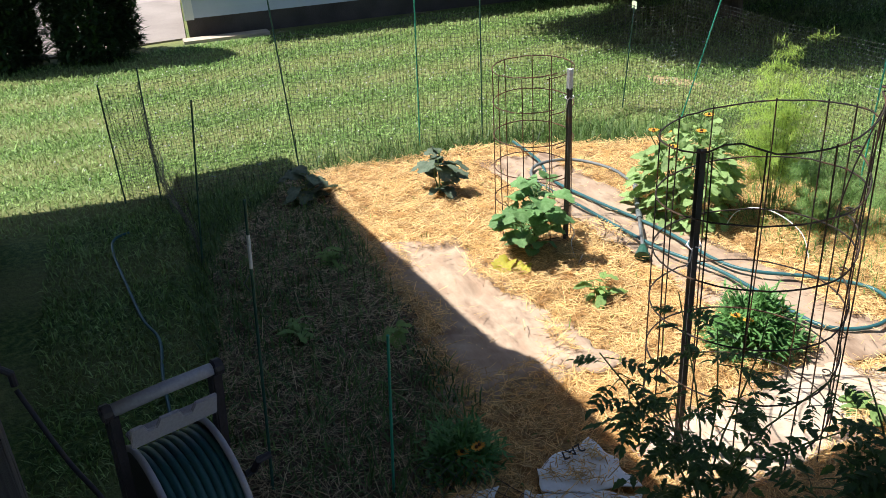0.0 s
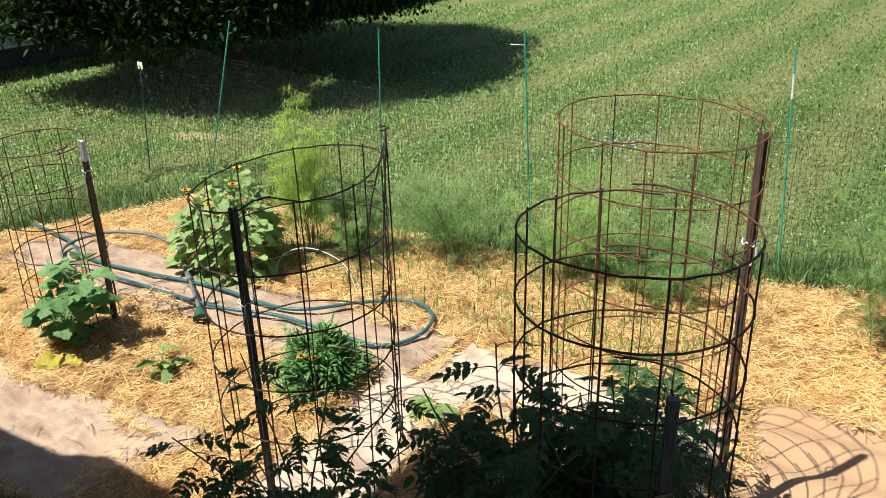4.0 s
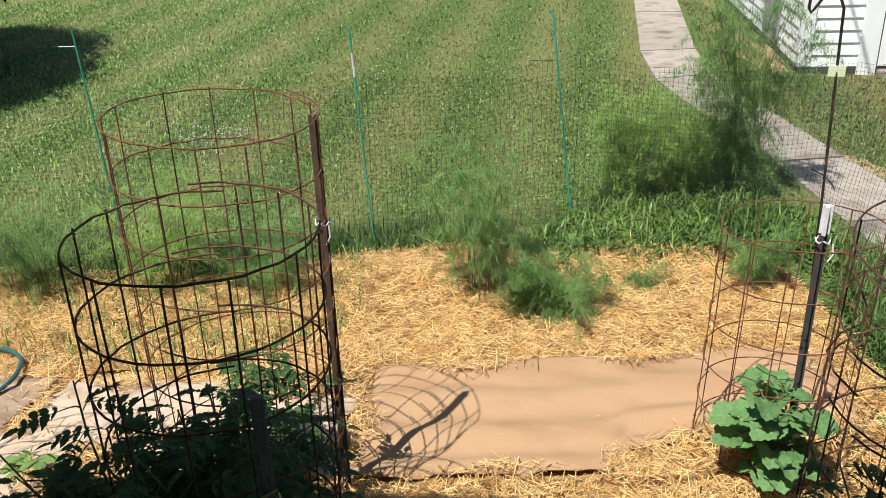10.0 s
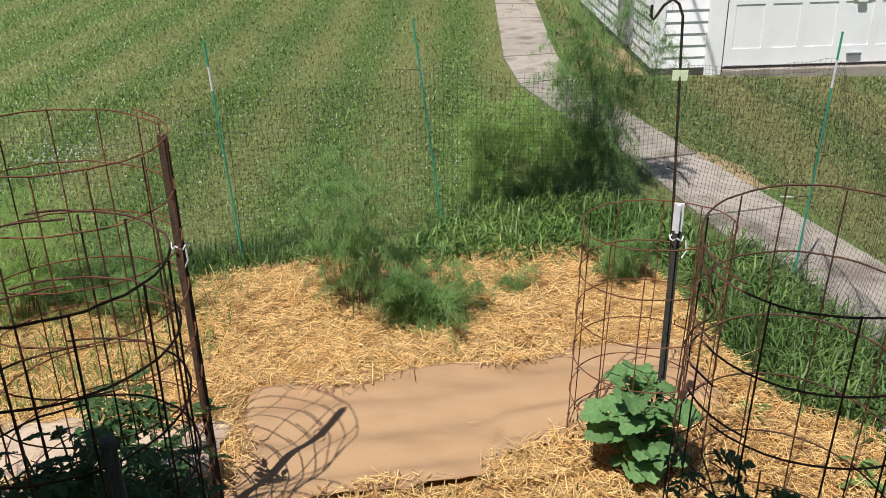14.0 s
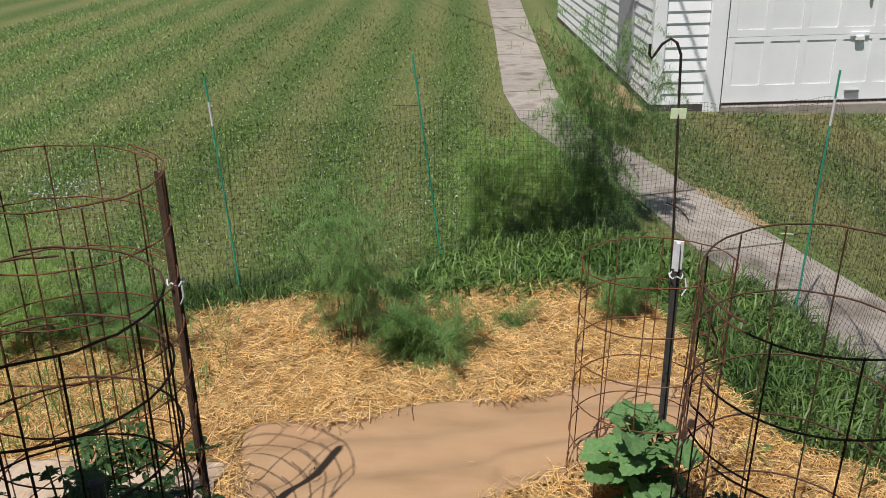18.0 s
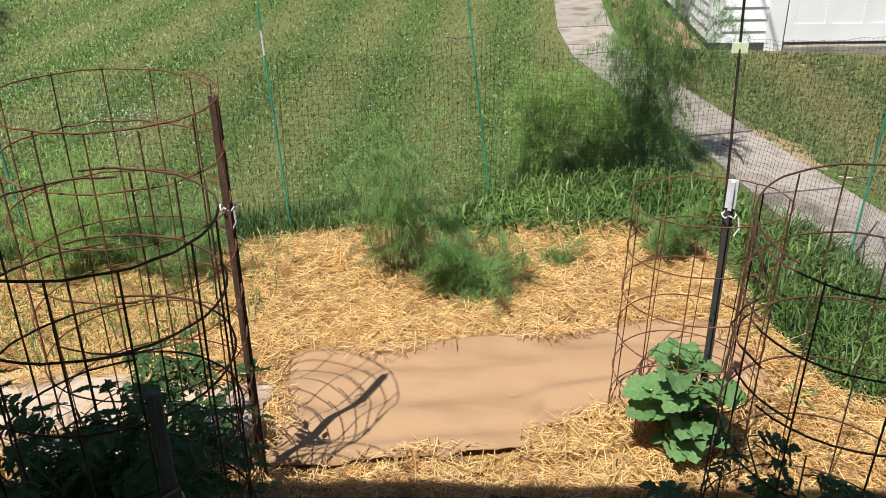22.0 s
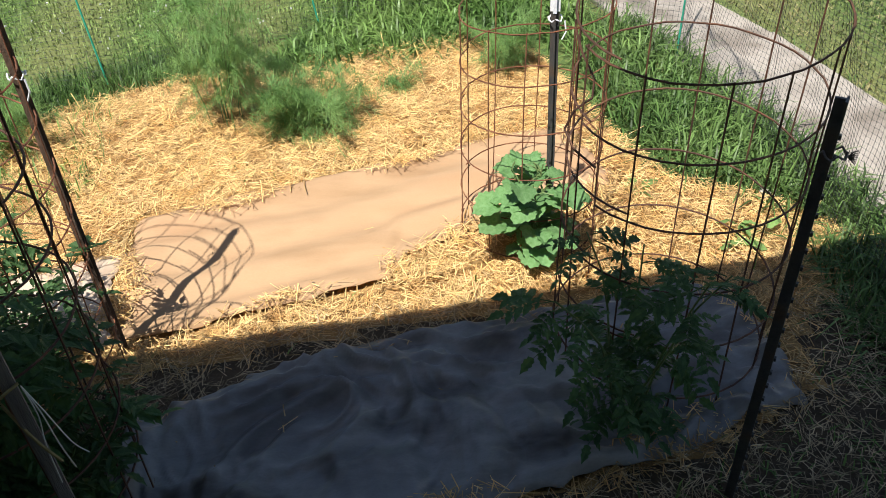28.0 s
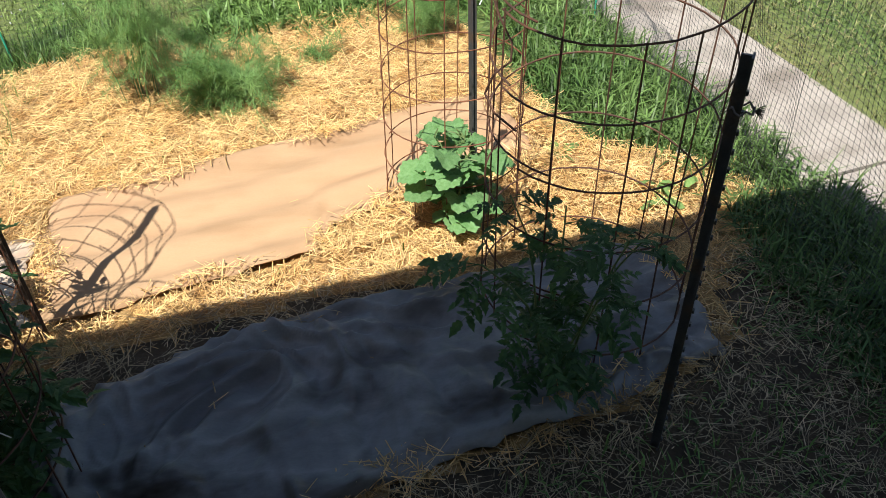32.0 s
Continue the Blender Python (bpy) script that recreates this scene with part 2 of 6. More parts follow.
material("seed_leaf", (0.17, 0.30, 0.075), 0.6, ((0.25, 0.38, 0.12),), scale=9, fine=60, fine_amount=0.15, bump=0.3, spread=0.2, thin=0.35)
material("squash_leaf", (0.125, 0.262, 0.08), 0.55, ((0.19, 0.345, 0.135),), scale=9, fine=60, fine_amount=0.15, bump=0.4, spread=0.2, thin=0.3)
material("tomato_leaf", (0.047, 0.108, 0.034), 0.45, ((0.08, 0.16, 0.052),), scale=9, fine=60, fine_amount=0.15, bump=0.4, spread=0.25, thin=0.4)
material("sun_leaf", (0.25, 0.39, 0.13), 0.55, ((0.36, 0.50, 0.20),), scale=9, fine=60, fine_amount=0.15, bump=0.4, spread=0.25, thin=0.38)
material("marigold_leaf", (0.088, 0.215, 0.058), 0.6, ((0.14, 0.295, 0.088),), scale=9, fine=60, fine_amount=0.2, bump=0, spread=0.3, per="island", thin=0.25)
material("kale_leaf", (0.09, 0.135, 0.085), 0.6, ((0.15, 0.19, 0.125),), scale=9, fine=60, fine_amount=0.15, bump=0.4, spread=0.2, thin=0.2)
material("yellow_leaf", (0.55, 0.50, 0.06), 0.6, bump=0.3, thin=0.3)
material("petal", (0.80, 0.30, 0.03), 0.6, ((0.88, 0.42, 0.05),), bump=0, thin=0.2)
material("flower_eye", (0.07, 0.03, 0.01), 0.8)
material("stem", (0.09, 0.15, 0.04), 0.6, ((0.13, 0.17, 0.06),), scale=20, bump=0.2)
material("dry_stem", (0.30, 0.24, 0.11), 0.7, ((0.20, 0.16, 0.07),), scale=20, bump=0.2)
material("straw", (0.58, 0.345, 0.12), 0.5, ((0.72, 0.49, 0.21), (0.38, 0.205, 0.065)), scale=7, fine=30, fine_amount=0.2, bump=0, spread=0.5, per="island", thin=0.12)
# Greyer copy of the straw; the dull tone of shade is put into the colour.
material("straw_shaded", (0.42, 0.31, 0.175), 0.6, ((0.56, 0.44, 0.27), (0.22, 0.155, 0.085)), scale=7, fine=30, fine_amount=0.2, bump=0, spread=0.5, per="island", thin=0.1)
material("straw_bed", (0.36, 0.205, 0.07), 0.9, ((0.46, 0.28, 0.105), (0.20, 0.11, 0.04)), scale=12, fine=130, fine_amount=0.5, bump=1.0, bump_scale=60, stretch=(1, 1, 1))
material("paper", (0.415, 0.25, 0.133), 0.85, ((0.455, 0.29, 0.16), (0.33, 0.20, 0.102)), scale=2.2, fine=220, fine_amount=0.10, bump=0.45, bump_scale=8, stretch=(0.5, 1.6, 1))
material("paper_old", (0.31, 0.215, 0.145), 0.85, ((0.385, 0.285, 0.20), (0.20, 0.13, 0.085)), scale=4.5, fine=70, fine_amount=0.16, bump=0.8, bump_scale=13, stretch=(0.7, 1.5, 1))
# Grey copy of kraft: cool shade coloured in, blotches stand in for fold shading.
material("paper_shade_grey", (0.118, 0.111, 0.104), 0.42, ((0.245, 0.235, 0.222), (0.036, 0.027, 0.020)), scale=2.6, fine=110, fine_amount=0.16, bump=0.5, bump_scale=7, stretch=(0.6, 1.5, 1))
material("paper_pale", (0.45, 0.335, 0.24), 0.8, ((0.54, 0.43, 0.32), (0.34, 0.245, 0.17)), scale=4, fine=150, fine_amount=0.1, bump=0.4, bump_scale=9)
material("paper_white", (0.80, 0.80, 0.80), 0.7, ((0.86, 0.86, 0.86), (0.62, 0.58, 0.53)), scale=5, fine=90, fine_amount=0.12, bump=0.8, bump_scale=16)
material("ink", (0.04, 0.035, 0.03), 0.7, bump=0)
material("dirt", (0.27, 0.19, 0.10), 0.95, ((0.36, 0.27, 0.15), (0.17, 0.14, 0.06)), scale=6, fine=70, fine_amount=0.35, bump=0.9)
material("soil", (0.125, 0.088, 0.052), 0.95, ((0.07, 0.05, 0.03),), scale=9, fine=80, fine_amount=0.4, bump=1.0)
material("concrete", (0.295, 0.258, 0.218), 0.9, ((0.38, 0.335, 0.285), (0.205, 0.172, 0.14)), scale=2.6, fine=110, fine_amount=0.3, bump=0.7)
material("road", (0.50, 0.42, 0.34), 0.95, ((0.40, 0.33, 0.26), (0.58, 0.50, 0.42)), scale=0.8, fine=60, fine_amount=0.2, bump=0.6)
material("wire_dark", (0.13, 0.058, 0.032), 0.7, ((0.075, 0.04, 0.028), (0.17, 0.08, 0.045)), scale=14, fine=200, metal=0.25, bump=0.3)
material("wire_black", (0.03, 0.027, 0.025), 0.6, ((0.045, 0.035, 0.028), (0.12, 0.06, 0.035)), scale=14, fine=200, metal=0.5, bump=0.3)
material("wire_rust", (0.22, 0.085, 0.04), 0.8, ((0.14, 0.055, 0.03), (0.30, 0.14, 0.07)), scale=14, fine=200, metal=0.2, bump=0.4)
material("post_dark", (0.068, 0.067, 0.066), 0.45, ((0.095, 0.09, 0.085), (0.13, 0.09, 0.065)), scale=10, fine=150, metal=0.3, bump=0.3)
material("post_rust", (0.17, 0.105, 0.068), 0.75, ((0.10, 0.068, 0.048), (0.26, 0.16, 0.105)), scale=10, fine=150, metal=0.2, bump=0.4)
material("cap_white", (0.72, 0.72, 0.72), 0.6, ((0.60, 0.60, 0.62),), scale=14, bump=0.2)
material("stake_green", (0.03, 0.30, 0.19), 0.45, ((0.05, 0.36, 0.25),), scale=20, bump=0.2)
material("stake_dark", (0.02, 0.07, 0.05), 0.5, ((0.03, 0.10, 0.07),), scale=20, bump=0.2)
material("net_black", (0.03, 0.033, 0.03), 0.35, bump=0, spec=0.6)
material("net_white", (0.7, 0.7, 0.68), 0.6, bump=0)
material("wood_grey", (0.12, 0.105, 0.10), 0.85, ((0.18, 0.16, 0.15), (0.07, 0.06, 0.055)), scale=3, fine=40, bump=0.6, stretch=(12, 12, 1))
material("hose_green", (0.025, 0.095, 0.105), 0.35, ((0.04, 0.14, 0.15),), scale=5, bump=0.1)
material("hose_dark", (0.015, 0.06, 0.065), 0.4, ((0.025, 0.09, 0.095),), scale=5, bump=0.1)
material("hose_grey", (0.10, 0.12, 0.12), 0.5, ((0.16, 0.18, 0.18),), scale=8, bump=0.2)
material("hose_white", (0.62, 0.62, 0.58), 0.5, bump=0.1)
material("reel_grey", (0.40, 0.385, 0.44), 0.45, ((0.33, 0.32, 0.37),), scale=8, bump=0.15)
material("reel_dark", (0.055, 0.045, 0.055), 0.5, ((0.04, 0.035, 0.04),), scale=8, bump=0.15)
# White siding with the cool tint of its shade put into the colour.
material("siding_shaded", (0.62, 0.67, 0.76), 0.55, ((0.56, 0.61, 0.70),), scale=2.5, fine=60, fine_amount=0.05, bump=0.08, spread=0.03)
material("siding", (0.92, 0.92, 0.92), 0.55, ((0.86, 0.86, 0.86),), scale=2.5, fine=60, fine_amount=0.05, bump=0.08, spread=0.03)
material("white_paint", (0.90, 0.90, 0.90), 0.5, ((0.84, 0.84, 0.84),), scale=2.5, fine=60, fine_amount=0.05, bump=0.08, spread=0.02)
material("drive", (0.25, 0.215, 0.19), 0.95, ((0.20, 0.17, 0.15), (0.31, 0.27, 0.24)), scale=0.8, fine=60, fine_amount=0.25, bump=0.6)
material("foundation", (0.11, 0.095, 0.09), 0.95, ((0.07, 0.06, 0.055),), scale=3, fine=60, bump=0.6)
material("shingle", (0.16, 0.15, 0.14), 0.95, ((0.10, 0.095, 0.09),), scale=5, fine=90, bump=0.8)
material("galvanised", (0.45, 0.46, 0.47), 0.4, ((0.35, 0.36, 0.37),), scale=10, metal=0.8, bump=0.1)
material("bark", (0.12, 0.09, 0.07), 0.95, ((0.07, 0.05, 0.04),), scale=5, fine=30, bump=1.0, stretch=(3, 3, 0.6))
material("tag", (0.75, 0.85, 0.55), 0.6, bump=0)
material("blue_cloth", (0.03, 0.06, 0.30), 0.7, bump=0.2)
material("stucco", (0.25, 0.23, 0.21), 0.9, ((0.20, 0.185, 0.17),), scale=2, fine=80, bump=0.5)
material("stone", (0.48, 0.44, 0.39), 0.8, bump=0.4)

rng = np.random.default_rng(7)


# ---- building blocks ----
class Geo:
    """Collects vertices and faces for one mesh."""

    def __init__(self):
        self.v, self.f = [], []

    def tube(self, pts, r, n=6, closed=False, taper=1.0):
        pts = [Vector(p) for p in pts]
        k, base = len(pts), len(self.v)
        up = None
        for i, p in enumerate(pts):
            d = (pts[(i + 1) % k] - pts[i - 1]) if closed or 0 < i < k - 1 else (pts[1] - pts[0] if i == 0 else pts[-1] - pts[-2])
            d = d.normalized()
            if up is None:
                up = Vector((0, 0, 1)) if abs(d.z) < 0.9 else Vector((1, 0, 0))
            a = d.cross(up).normalized()
            b = a.cross(d).normalized()
            up = b
            rr = r * (1 + (taper - 1) * i / max(k - 1, 1))
            for j in range(n):
                w = 2 * math.pi * j / n
                self.v.append(p + a * (rr * math.cos(w)) + b * (rr * math.sin(w)))
        for i in range(k if closed else k - 1):
            for j in range(n):
                q, s = base + i * n, base + ((i + 1) % k) * n
                self.f.append((q + j, q + (j + 1) % n, s + (j + 1) % n, s + j))
        if not closed:
            self.f.append(tuple(base + j for j in reversed(range(n))))
            self.f.append(tuple(base + (k - 1) * n + j for j in range(n)))
        return self

    def prism(self, outline, z0, z1, m=None):
        """Upright prism over an outline of (x, y), turned by m."""
        base, k = len(self.v), len(outline)
        for z in (z0, z1):
            for x, y in outline:
                p = Vector((x, y, z))
                self.v.append(m @ p if m else p)
        self.f += [(base + j, base + (j + 1) % k, base + k + (j + 1) % k, base + k + j) for j in range(k)]
        self.f.append(tuple(base + j for j in reversed(range(k))))
        self.f.append(tuple(base + k + j for j in range(k)))
        return self

    def box(self, x0, x1, y0, y1, z0, z1, m=None):
        return self.prism([(x0, y0), (x1, y0), (x1, y1), (x0, y1)], z0, z1, m)


def mesh_of(name, v, f, mat, smooth=False):
    me = bpy.data.meshes.new(name)
    me.from_pydata([tuple(p) for p in v], [], f)
    me.materials.append(MATS[mat])
    if smooth:
        me.shade_smooth()
    me.update()
    return me


def part(name, g, mat, parent=None, label="", smooth=False, bevel=0.0):
    """One mesh object out of a Geo, under a thing or a part."""
    ob = new(name, mesh_of(name, g.v, g.f, mat, smooth))
    if bevel:
        bm = bmesh.new()
        bm.from_mesh(ob.data)
        bmesh.ops.bevel(bm, geom=[e for e in bm.edges if e.calc_face_angle(0) > 0.6], offset=bevel, segments=2, affect="EDGES")
        bm.to_mesh(ob.data)
        bm.free()
    if parent:
        ob.parent = parent
    return tagged(ob, label) if label else ob


def shared(name, me, parent, m):
    """A piece on a shared mesh, at m in its parent's space."""
    ob = new(name, me)
    ob.parent = parent
    ob.matrix_basis = m
    return ob


def thing(name, m, label, category, group="", kind=""):
    ob = new(name)
    ob.empty_display_size = 0.1
    ob.matrix_basis = m
    return tagged(ob, label, category, group, kind)


def big_mesh(name, v, loops, sizes, mat, smooth=False):
    """A mesh straight from arrays: vertices (n, 3), corner indices, corners a face."""
    me = bpy.data.meshes.new(name)
    me.vertices.add(len(v))
    me.vertices.foreach_set("co", np.asarray(v, np.float32).ravel())
    me.loops.add(len(loops))
    me.loops.foreach_set("vertex_index", np.asarray(loops, np.int32))
    me.polygons.add(len(sizes))
    start = np.concatenate([[0], np.cumsum(sizes)[:-1]])
    me.polygons.foreach_set("loop_start", start.astype(np.int32))
    me.polygons.foreach_set("loop_total", np.asarray(sizes, np.int32))
    me.materials.append(MATS[mat])
    me.update(calc_edges=True)
    me.validate()
    if smooth:
        me.shade_smooth()
    return me


def blades(root, way, length, width, droop):
    """Curved two-joint blades: arrays of roots, unit directions, lengths, widths and droop."""
    n = len(root)
    side = np.cross(way, [0, 0, 1.0])
    side += 1e-6 * rng.normal(size=side.shape)
    side /= np.linalg.norm(side, axis=1, keepdims=True)
    flat = way * [1, 1, 0]
    length, width, droop = length[:, None], width[:, None], droop[:, None]
    mid = root + way * length * 0.55
    tip = root + way * length + flat * length * droop * 0.5 - np.array([0, 0, 1.0]) * length * droop * 0.45
    v = np.stack([root - side * width * 0.4, root + side * width * 0.4, mid + side * width * 0.5, mid - side * width * 0.5, tip], 1).reshape(-1, 3)
    base = np.arange(n)[:, None] * 5
    loops = (base + np.array([0, 1, 2, 3, 3, 2, 4])).ravel()
    sizes = np.tile([4, 3], n)
    return v, loops, sizes


def rods(mid, way, length, width, sides=3):
    """Three-sided straws: arrays of middles, unit directions, lengths, widths; with two sides the under side stays open."""
    n = len(mid)
    a = np.cross(way, [0, 0, 1.0])
    a += 1e-6 * rng.normal(size=a.shape)
    a /= np.linalg.norm(a, axis=1, keepdims=True)
    b = np.cross(a, way)
    ends = []
    for s in (-0.5, 0.5):
        for w in (0, 2.094, 4.189) if sides == 3 else (0, 1.571, 3.142):
            ends.append(mid + way * (s * length)[:, None] + (a * math.cos(w) + b * math.sin(w)) * width[:, None] / 2)
    v = np.stack(ends, 1).reshape(-1, 3)
    base = np.arange(n)[:, None] * 6
    loops = (base + np.array([0, 1, 4, 3, 1, 2, 5, 4, 2, 0, 3, 5][:4 * sides])).ravel()
    return v, loops, np.full(sides * n, 4)


def dirs(n, up_low, up_high):
    """Random unit directions with the given range of upward tilt in degrees."""
    a, e = rng.uniform(0, 2 * math.pi, n), np.radians(rng.uniform(up_low, up_high, n))
    return np.stack([np.cos(a) * np.cos(e), np.sin(a) * np.cos(e), np.sin(e)], 1)


def inside(poly, x, y):
    """Which of the points lie inside a polygon."""
    hit = np.zeros(len(x), bool)
    for (ax, ay), (bx, by) in zip(poly, poly[1:] + poly[:1]):
        cross = ((ay > y) != (by > y)) & (x < (bx - ax) * (y - ay) / (by - ay + 1e-12) + ax)
        hit ^= cross
    return hit


def scatter(poly, n):
    xs, ys = [p[0] for p in poly], [p[1] for p in poly]
    x, y = rng.uniform(min(xs), max(xs), n), rng.uniform(min(ys), max(ys), n)
    k = inside(poly, x, y)
    return x[k], y[k]


def lumps(x, y):
    """The straw's uneven height, in metres."""
    h = 0.5 + 0.2 * np.sin(3.1 * x + 1.3 * y) + 0.2 * np.sin(5.3 * y - 2.2 * x + 1) + 0.12 * np.sin(11 * x + 3 * y) * np.sin(9 * y - 4 * x) + 0.08 * np.sin(23 * x) * np.sin(21 * y)
    return 0.075 * np.clip(h, 0, 1.2)


# ---- the ground ----
BED = [(-6.35, 0.75), (-6.35, 1.6), (-6.1, 3.0), (-5.6, 3.8), (-4.3, 4.05), (-3.0, 4.2), (-2.0, 4.4), (-1.35, 4.72), (-0.9, 4.95), (0.0, 4.95), (0.85, 5.1), (1.25, 4.9),
       (1.45, 3.9), (1.6, 3.35), (2.1, 3.05), (2.35, 2.7), (2.25, 1.7), (2.1, 0.3), (-0.5, -0.3), (-3.2, -0.15), (-5.1, 0.0)]


def patch(x, y, rx, ry, turn, seed):
    """A bare, uneven patch of dry soil in the grass."""
    g = Geo()
    g.v.append((0, 0, 0.012))
    n = 36
    for q, z in ((0.55, 0.010), (1.0, 0.002)):
        for i in range(n):
            a = 2 * math.pi * i / n
            w = q * (1 + 0.35 * noise.noise(Vector((2 * math.cos(a), 2 * math.sin(a), seed))) + 0.18 * noise.noise(Vector((6 * math.cos(a), 6 * math.sin(a), seed))))
            g.v.append((rx * w * math.cos(a), ry * w * math.sin(a), z))
    for i in range(n):
        j = (i + 1) % n
        g.f += [(0, 1 + i, 1 + j), (1 + i, 1 + n + i, 1 + n + j, 1 + j)]
    ob = tagged(part("bare_patch", g, "dirt", smooth=True), "bare patch of dry soil in the lawn", "bare soil", kind="structure")
    ob.matrix_basis = pose(x, y, 0, 0, 0, turn)


def build_ground():
    g = Geo()
    xs = [-3000, -200, -60, -30, -14, -10, -7, -4, -1, 2, 5, 9, 16, 30, 60, 200, 3000]
    for y in xs:
        for x in xs:
            g.v.append((x, y, 0.0))
    k = len(xs)
    for j in range(k - 1):
        for i in range(k - 1):
            g.f.append((j * k + i, j * k + i + 1, (j + 1) * k + i + 1, (j + 1) * k + i))
    tagged(part("ground", g, "lawn"), "mown green lawn with dry striped patches", "lawn", kind="structure")


build_ground()
for k, q in enumerate(((2.25, 6.75, 0.22, 0.50, 12), (2.02, 11.2, 0.26, 1.1, 4), (-1.42, 4.98, 0.25, 0.16, 0), (-7.2, 4.95, 0.34, 0.16, 20), (2.62, 5.2, 0.10, 0.6, 14))):
    patch(*q, k * 3.1)


def sheet(name, quad, nx, ny, mat, lift, wave, label, category, seed, ragged=0.05, bands=0.0, folds=0.0, curl=0.0, bow=0.0, calm=0.0, torn=0.0):
    """A paper sheet between four corners, with thickness, ripples, folds and a torn edge."""
    a, b, c, d = [Vector((*p, 0)) for p in quad]
    g = Geo()
    off = Vector((seed * 3.7, seed * 1.9, seed))
    for top in (1, 0):
        for j in range(ny + 1):
            for i in range(nx + 1):
                u, v = i / nx, j / ny
                p = (a * (1 - u) + b * u) * (1 - v) + (d * (1 - u) + c * u) * v
                p.y += bow * v * math.sin(math.pi * u) ** 0.7
                p.y += torn * max(0, 1 - 1.8 * v) * (0.6 * min(1, max(0, (u - 0.495) / 0.03)) + 0.4 * min(1, max(0, (u - 0.5) / 0.4)))
                edge = min(i, nx - i, j, ny - j)
                if edge < 3:
                    p = p + Vector((noise.noise(p * 3 + off) + 0.6 * noise.noise(p * 11 + off), noise.noise(p * 3 - off) + 0.6 * noise.noise(p * 11 - off), 0)) * ragged * (1 - edge / 3)
                q = Vector((p.x * 1.2, p.y * 3.2, 0)) + off
                h = wave * (abs(noise.noise(q)) * 1.2 + 0.5 * abs(noise.noise(p * 6 + off)) + 0.2 * abs(noise.noise(p * 14 + off)))
                h += bands * (1 + math.sin(v * 21 + 1.5 * noise.noise(p * 1.5 + off) + seed)) * 0.5
                if folds:
                    w = p + Vector((noise.noise(p * 1.7 + off), noise.noise(p * 1.7 - off), 0)) * 0.35
                    r1 = max(0.0, 1 - abs(noise.noise(Vector((w.x * 1.4 + w.y * 0.7, w.y * 3.0 - w.x * 0.5, 1)) + off)) * 5)
                    far2 = noise.voronoi(w * 2.6 + off)[0]
                    crease = max(0.0, 1 - (far2[1] - far2[0]) * 7)
                    r2 = max(0.0, 1 - abs(noise.noise(w * 3.1 - off)) * 6)
                    r3 = max(0.0, 1 - abs(noise.noise(w * 7.3 + off)) * 7)
                    h += folds * (0.7 * r1 + 0.4 * r2 + 0.22 * r3 + 0.45 * crease - 0.5 * far2[0] + 0.45 * noise.noise(w * 2.2 + off))
                if calm:
                    # folds of a hand's width, with sharp backs and broken by creases
                    w = p + Vector((noise.noise(p * 1.5 + off), noise.noise(p * 1.5 - off), 0)) * 0.3
                    r1 = 1 - min(1.0, abs(noise.noise(Vector((w.x * 1.5 + w.y * 1.2, w.y * 4.2 - w.x * 1.0, 1)) + off)) * 4.0)
                    r2 = 1 - min(1.0, abs(noise.noise(Vector((w.x * 3.6 - w.y * 2.6, w.y * 6.0 + w.x * 1.6, 4)) - off)) * 4.0)
                    r3 = 1 - min(1.0, abs(noise.noise(w * 11.0 + off)) * 4.0)
                    some = min(1.0, max(0.0, 0.45 + 1.6 * noise.noise(w * 1.2 + off)))
                    c1, c2 = noise.voronoi(Vector((w.x * 2.4 - w.y * 0.8, w.y * 4.4 + w.x * 0.7, 0)) + off)[0], noise.voronoi(w * 8.5 - off)[0]
                    h += calm * (0.26 * r1 + some * (0.36 * r2 + 0.14 * r3) + 0.30 * min(1.0, (c1[1] - c1[0]) * 1.6) + (0.10 + 0.22 * some) * (c2[1] - c2[0]))
                h *= min(1.0, 0.25 + edge / 4)
                if curl:
                    h += curl * max(0, 1 - v * ny / 3.5) * max(0, math.sin((u - 0.16) * 9.2)) * (1 if u < 0.52 else 0)
                g.v.append((p.x, p.y, max(lift * 0.6, lift + h) - (0 if top else 0.004)))
    w, n = nx + 1, (nx + 1) * (ny + 1)
    for j in range(ny):
        for i in range(nx):
            q = (j * w + i, j * w + i + 1, (j + 1) * w + i + 1, (j + 1) * w + i)
            g.f += [q, tuple(n + k for k in reversed(q))]
    rim = [i for i in range(w)] + [j * w + nx for j in range(1, ny + 1)] + [ny * w + i for i in range(nx - 1, -1, -1)] + [j * w for j in range(ny - 1, 0, -1)]
    for k, e in enumerate(rim):
        o = rim[(k + 1) % len(rim)]
        g.f.append((o, e, n + e, n + o))
    return tagged(part(name, g, mat, smooth=True), label, category)


sheet("paper_sheet", [(-0.95, 2.60), (1.35, 3.05), (1.25, 4.0), (-1.0, 3.46)], 90, 36, "paper", 0.036, 0.012, "brown kraft paper sheet laid over straw as a path", "paper sheet", 1, ragged=0.035, bands=0.030, curl=0.018, torn=0.24)
sheet("paper_sheet", [(-0.95, 1.33), (1.58, 1.90), (1.57, 2.53), (-0.82, 2.16)], 230, 92, "paper_shade_grey", 0.05, 0.006, "crumpled grey-brown paper sheet lying in the shade", "paper sheet", 2, calm=0.12, bow=0.12)
sheet("paper_sheet", [(-4.88, 1.02), (-3.0, 0.86), (-3.08, 1.72), (-4.76, 1.56)], 110, 44, "paper_old", 0.034, 0.008, "weathered wrinkled paper strip on the straw", "paper sheet", 3, ragged=0.13, folds=0.026, bands=0.006)
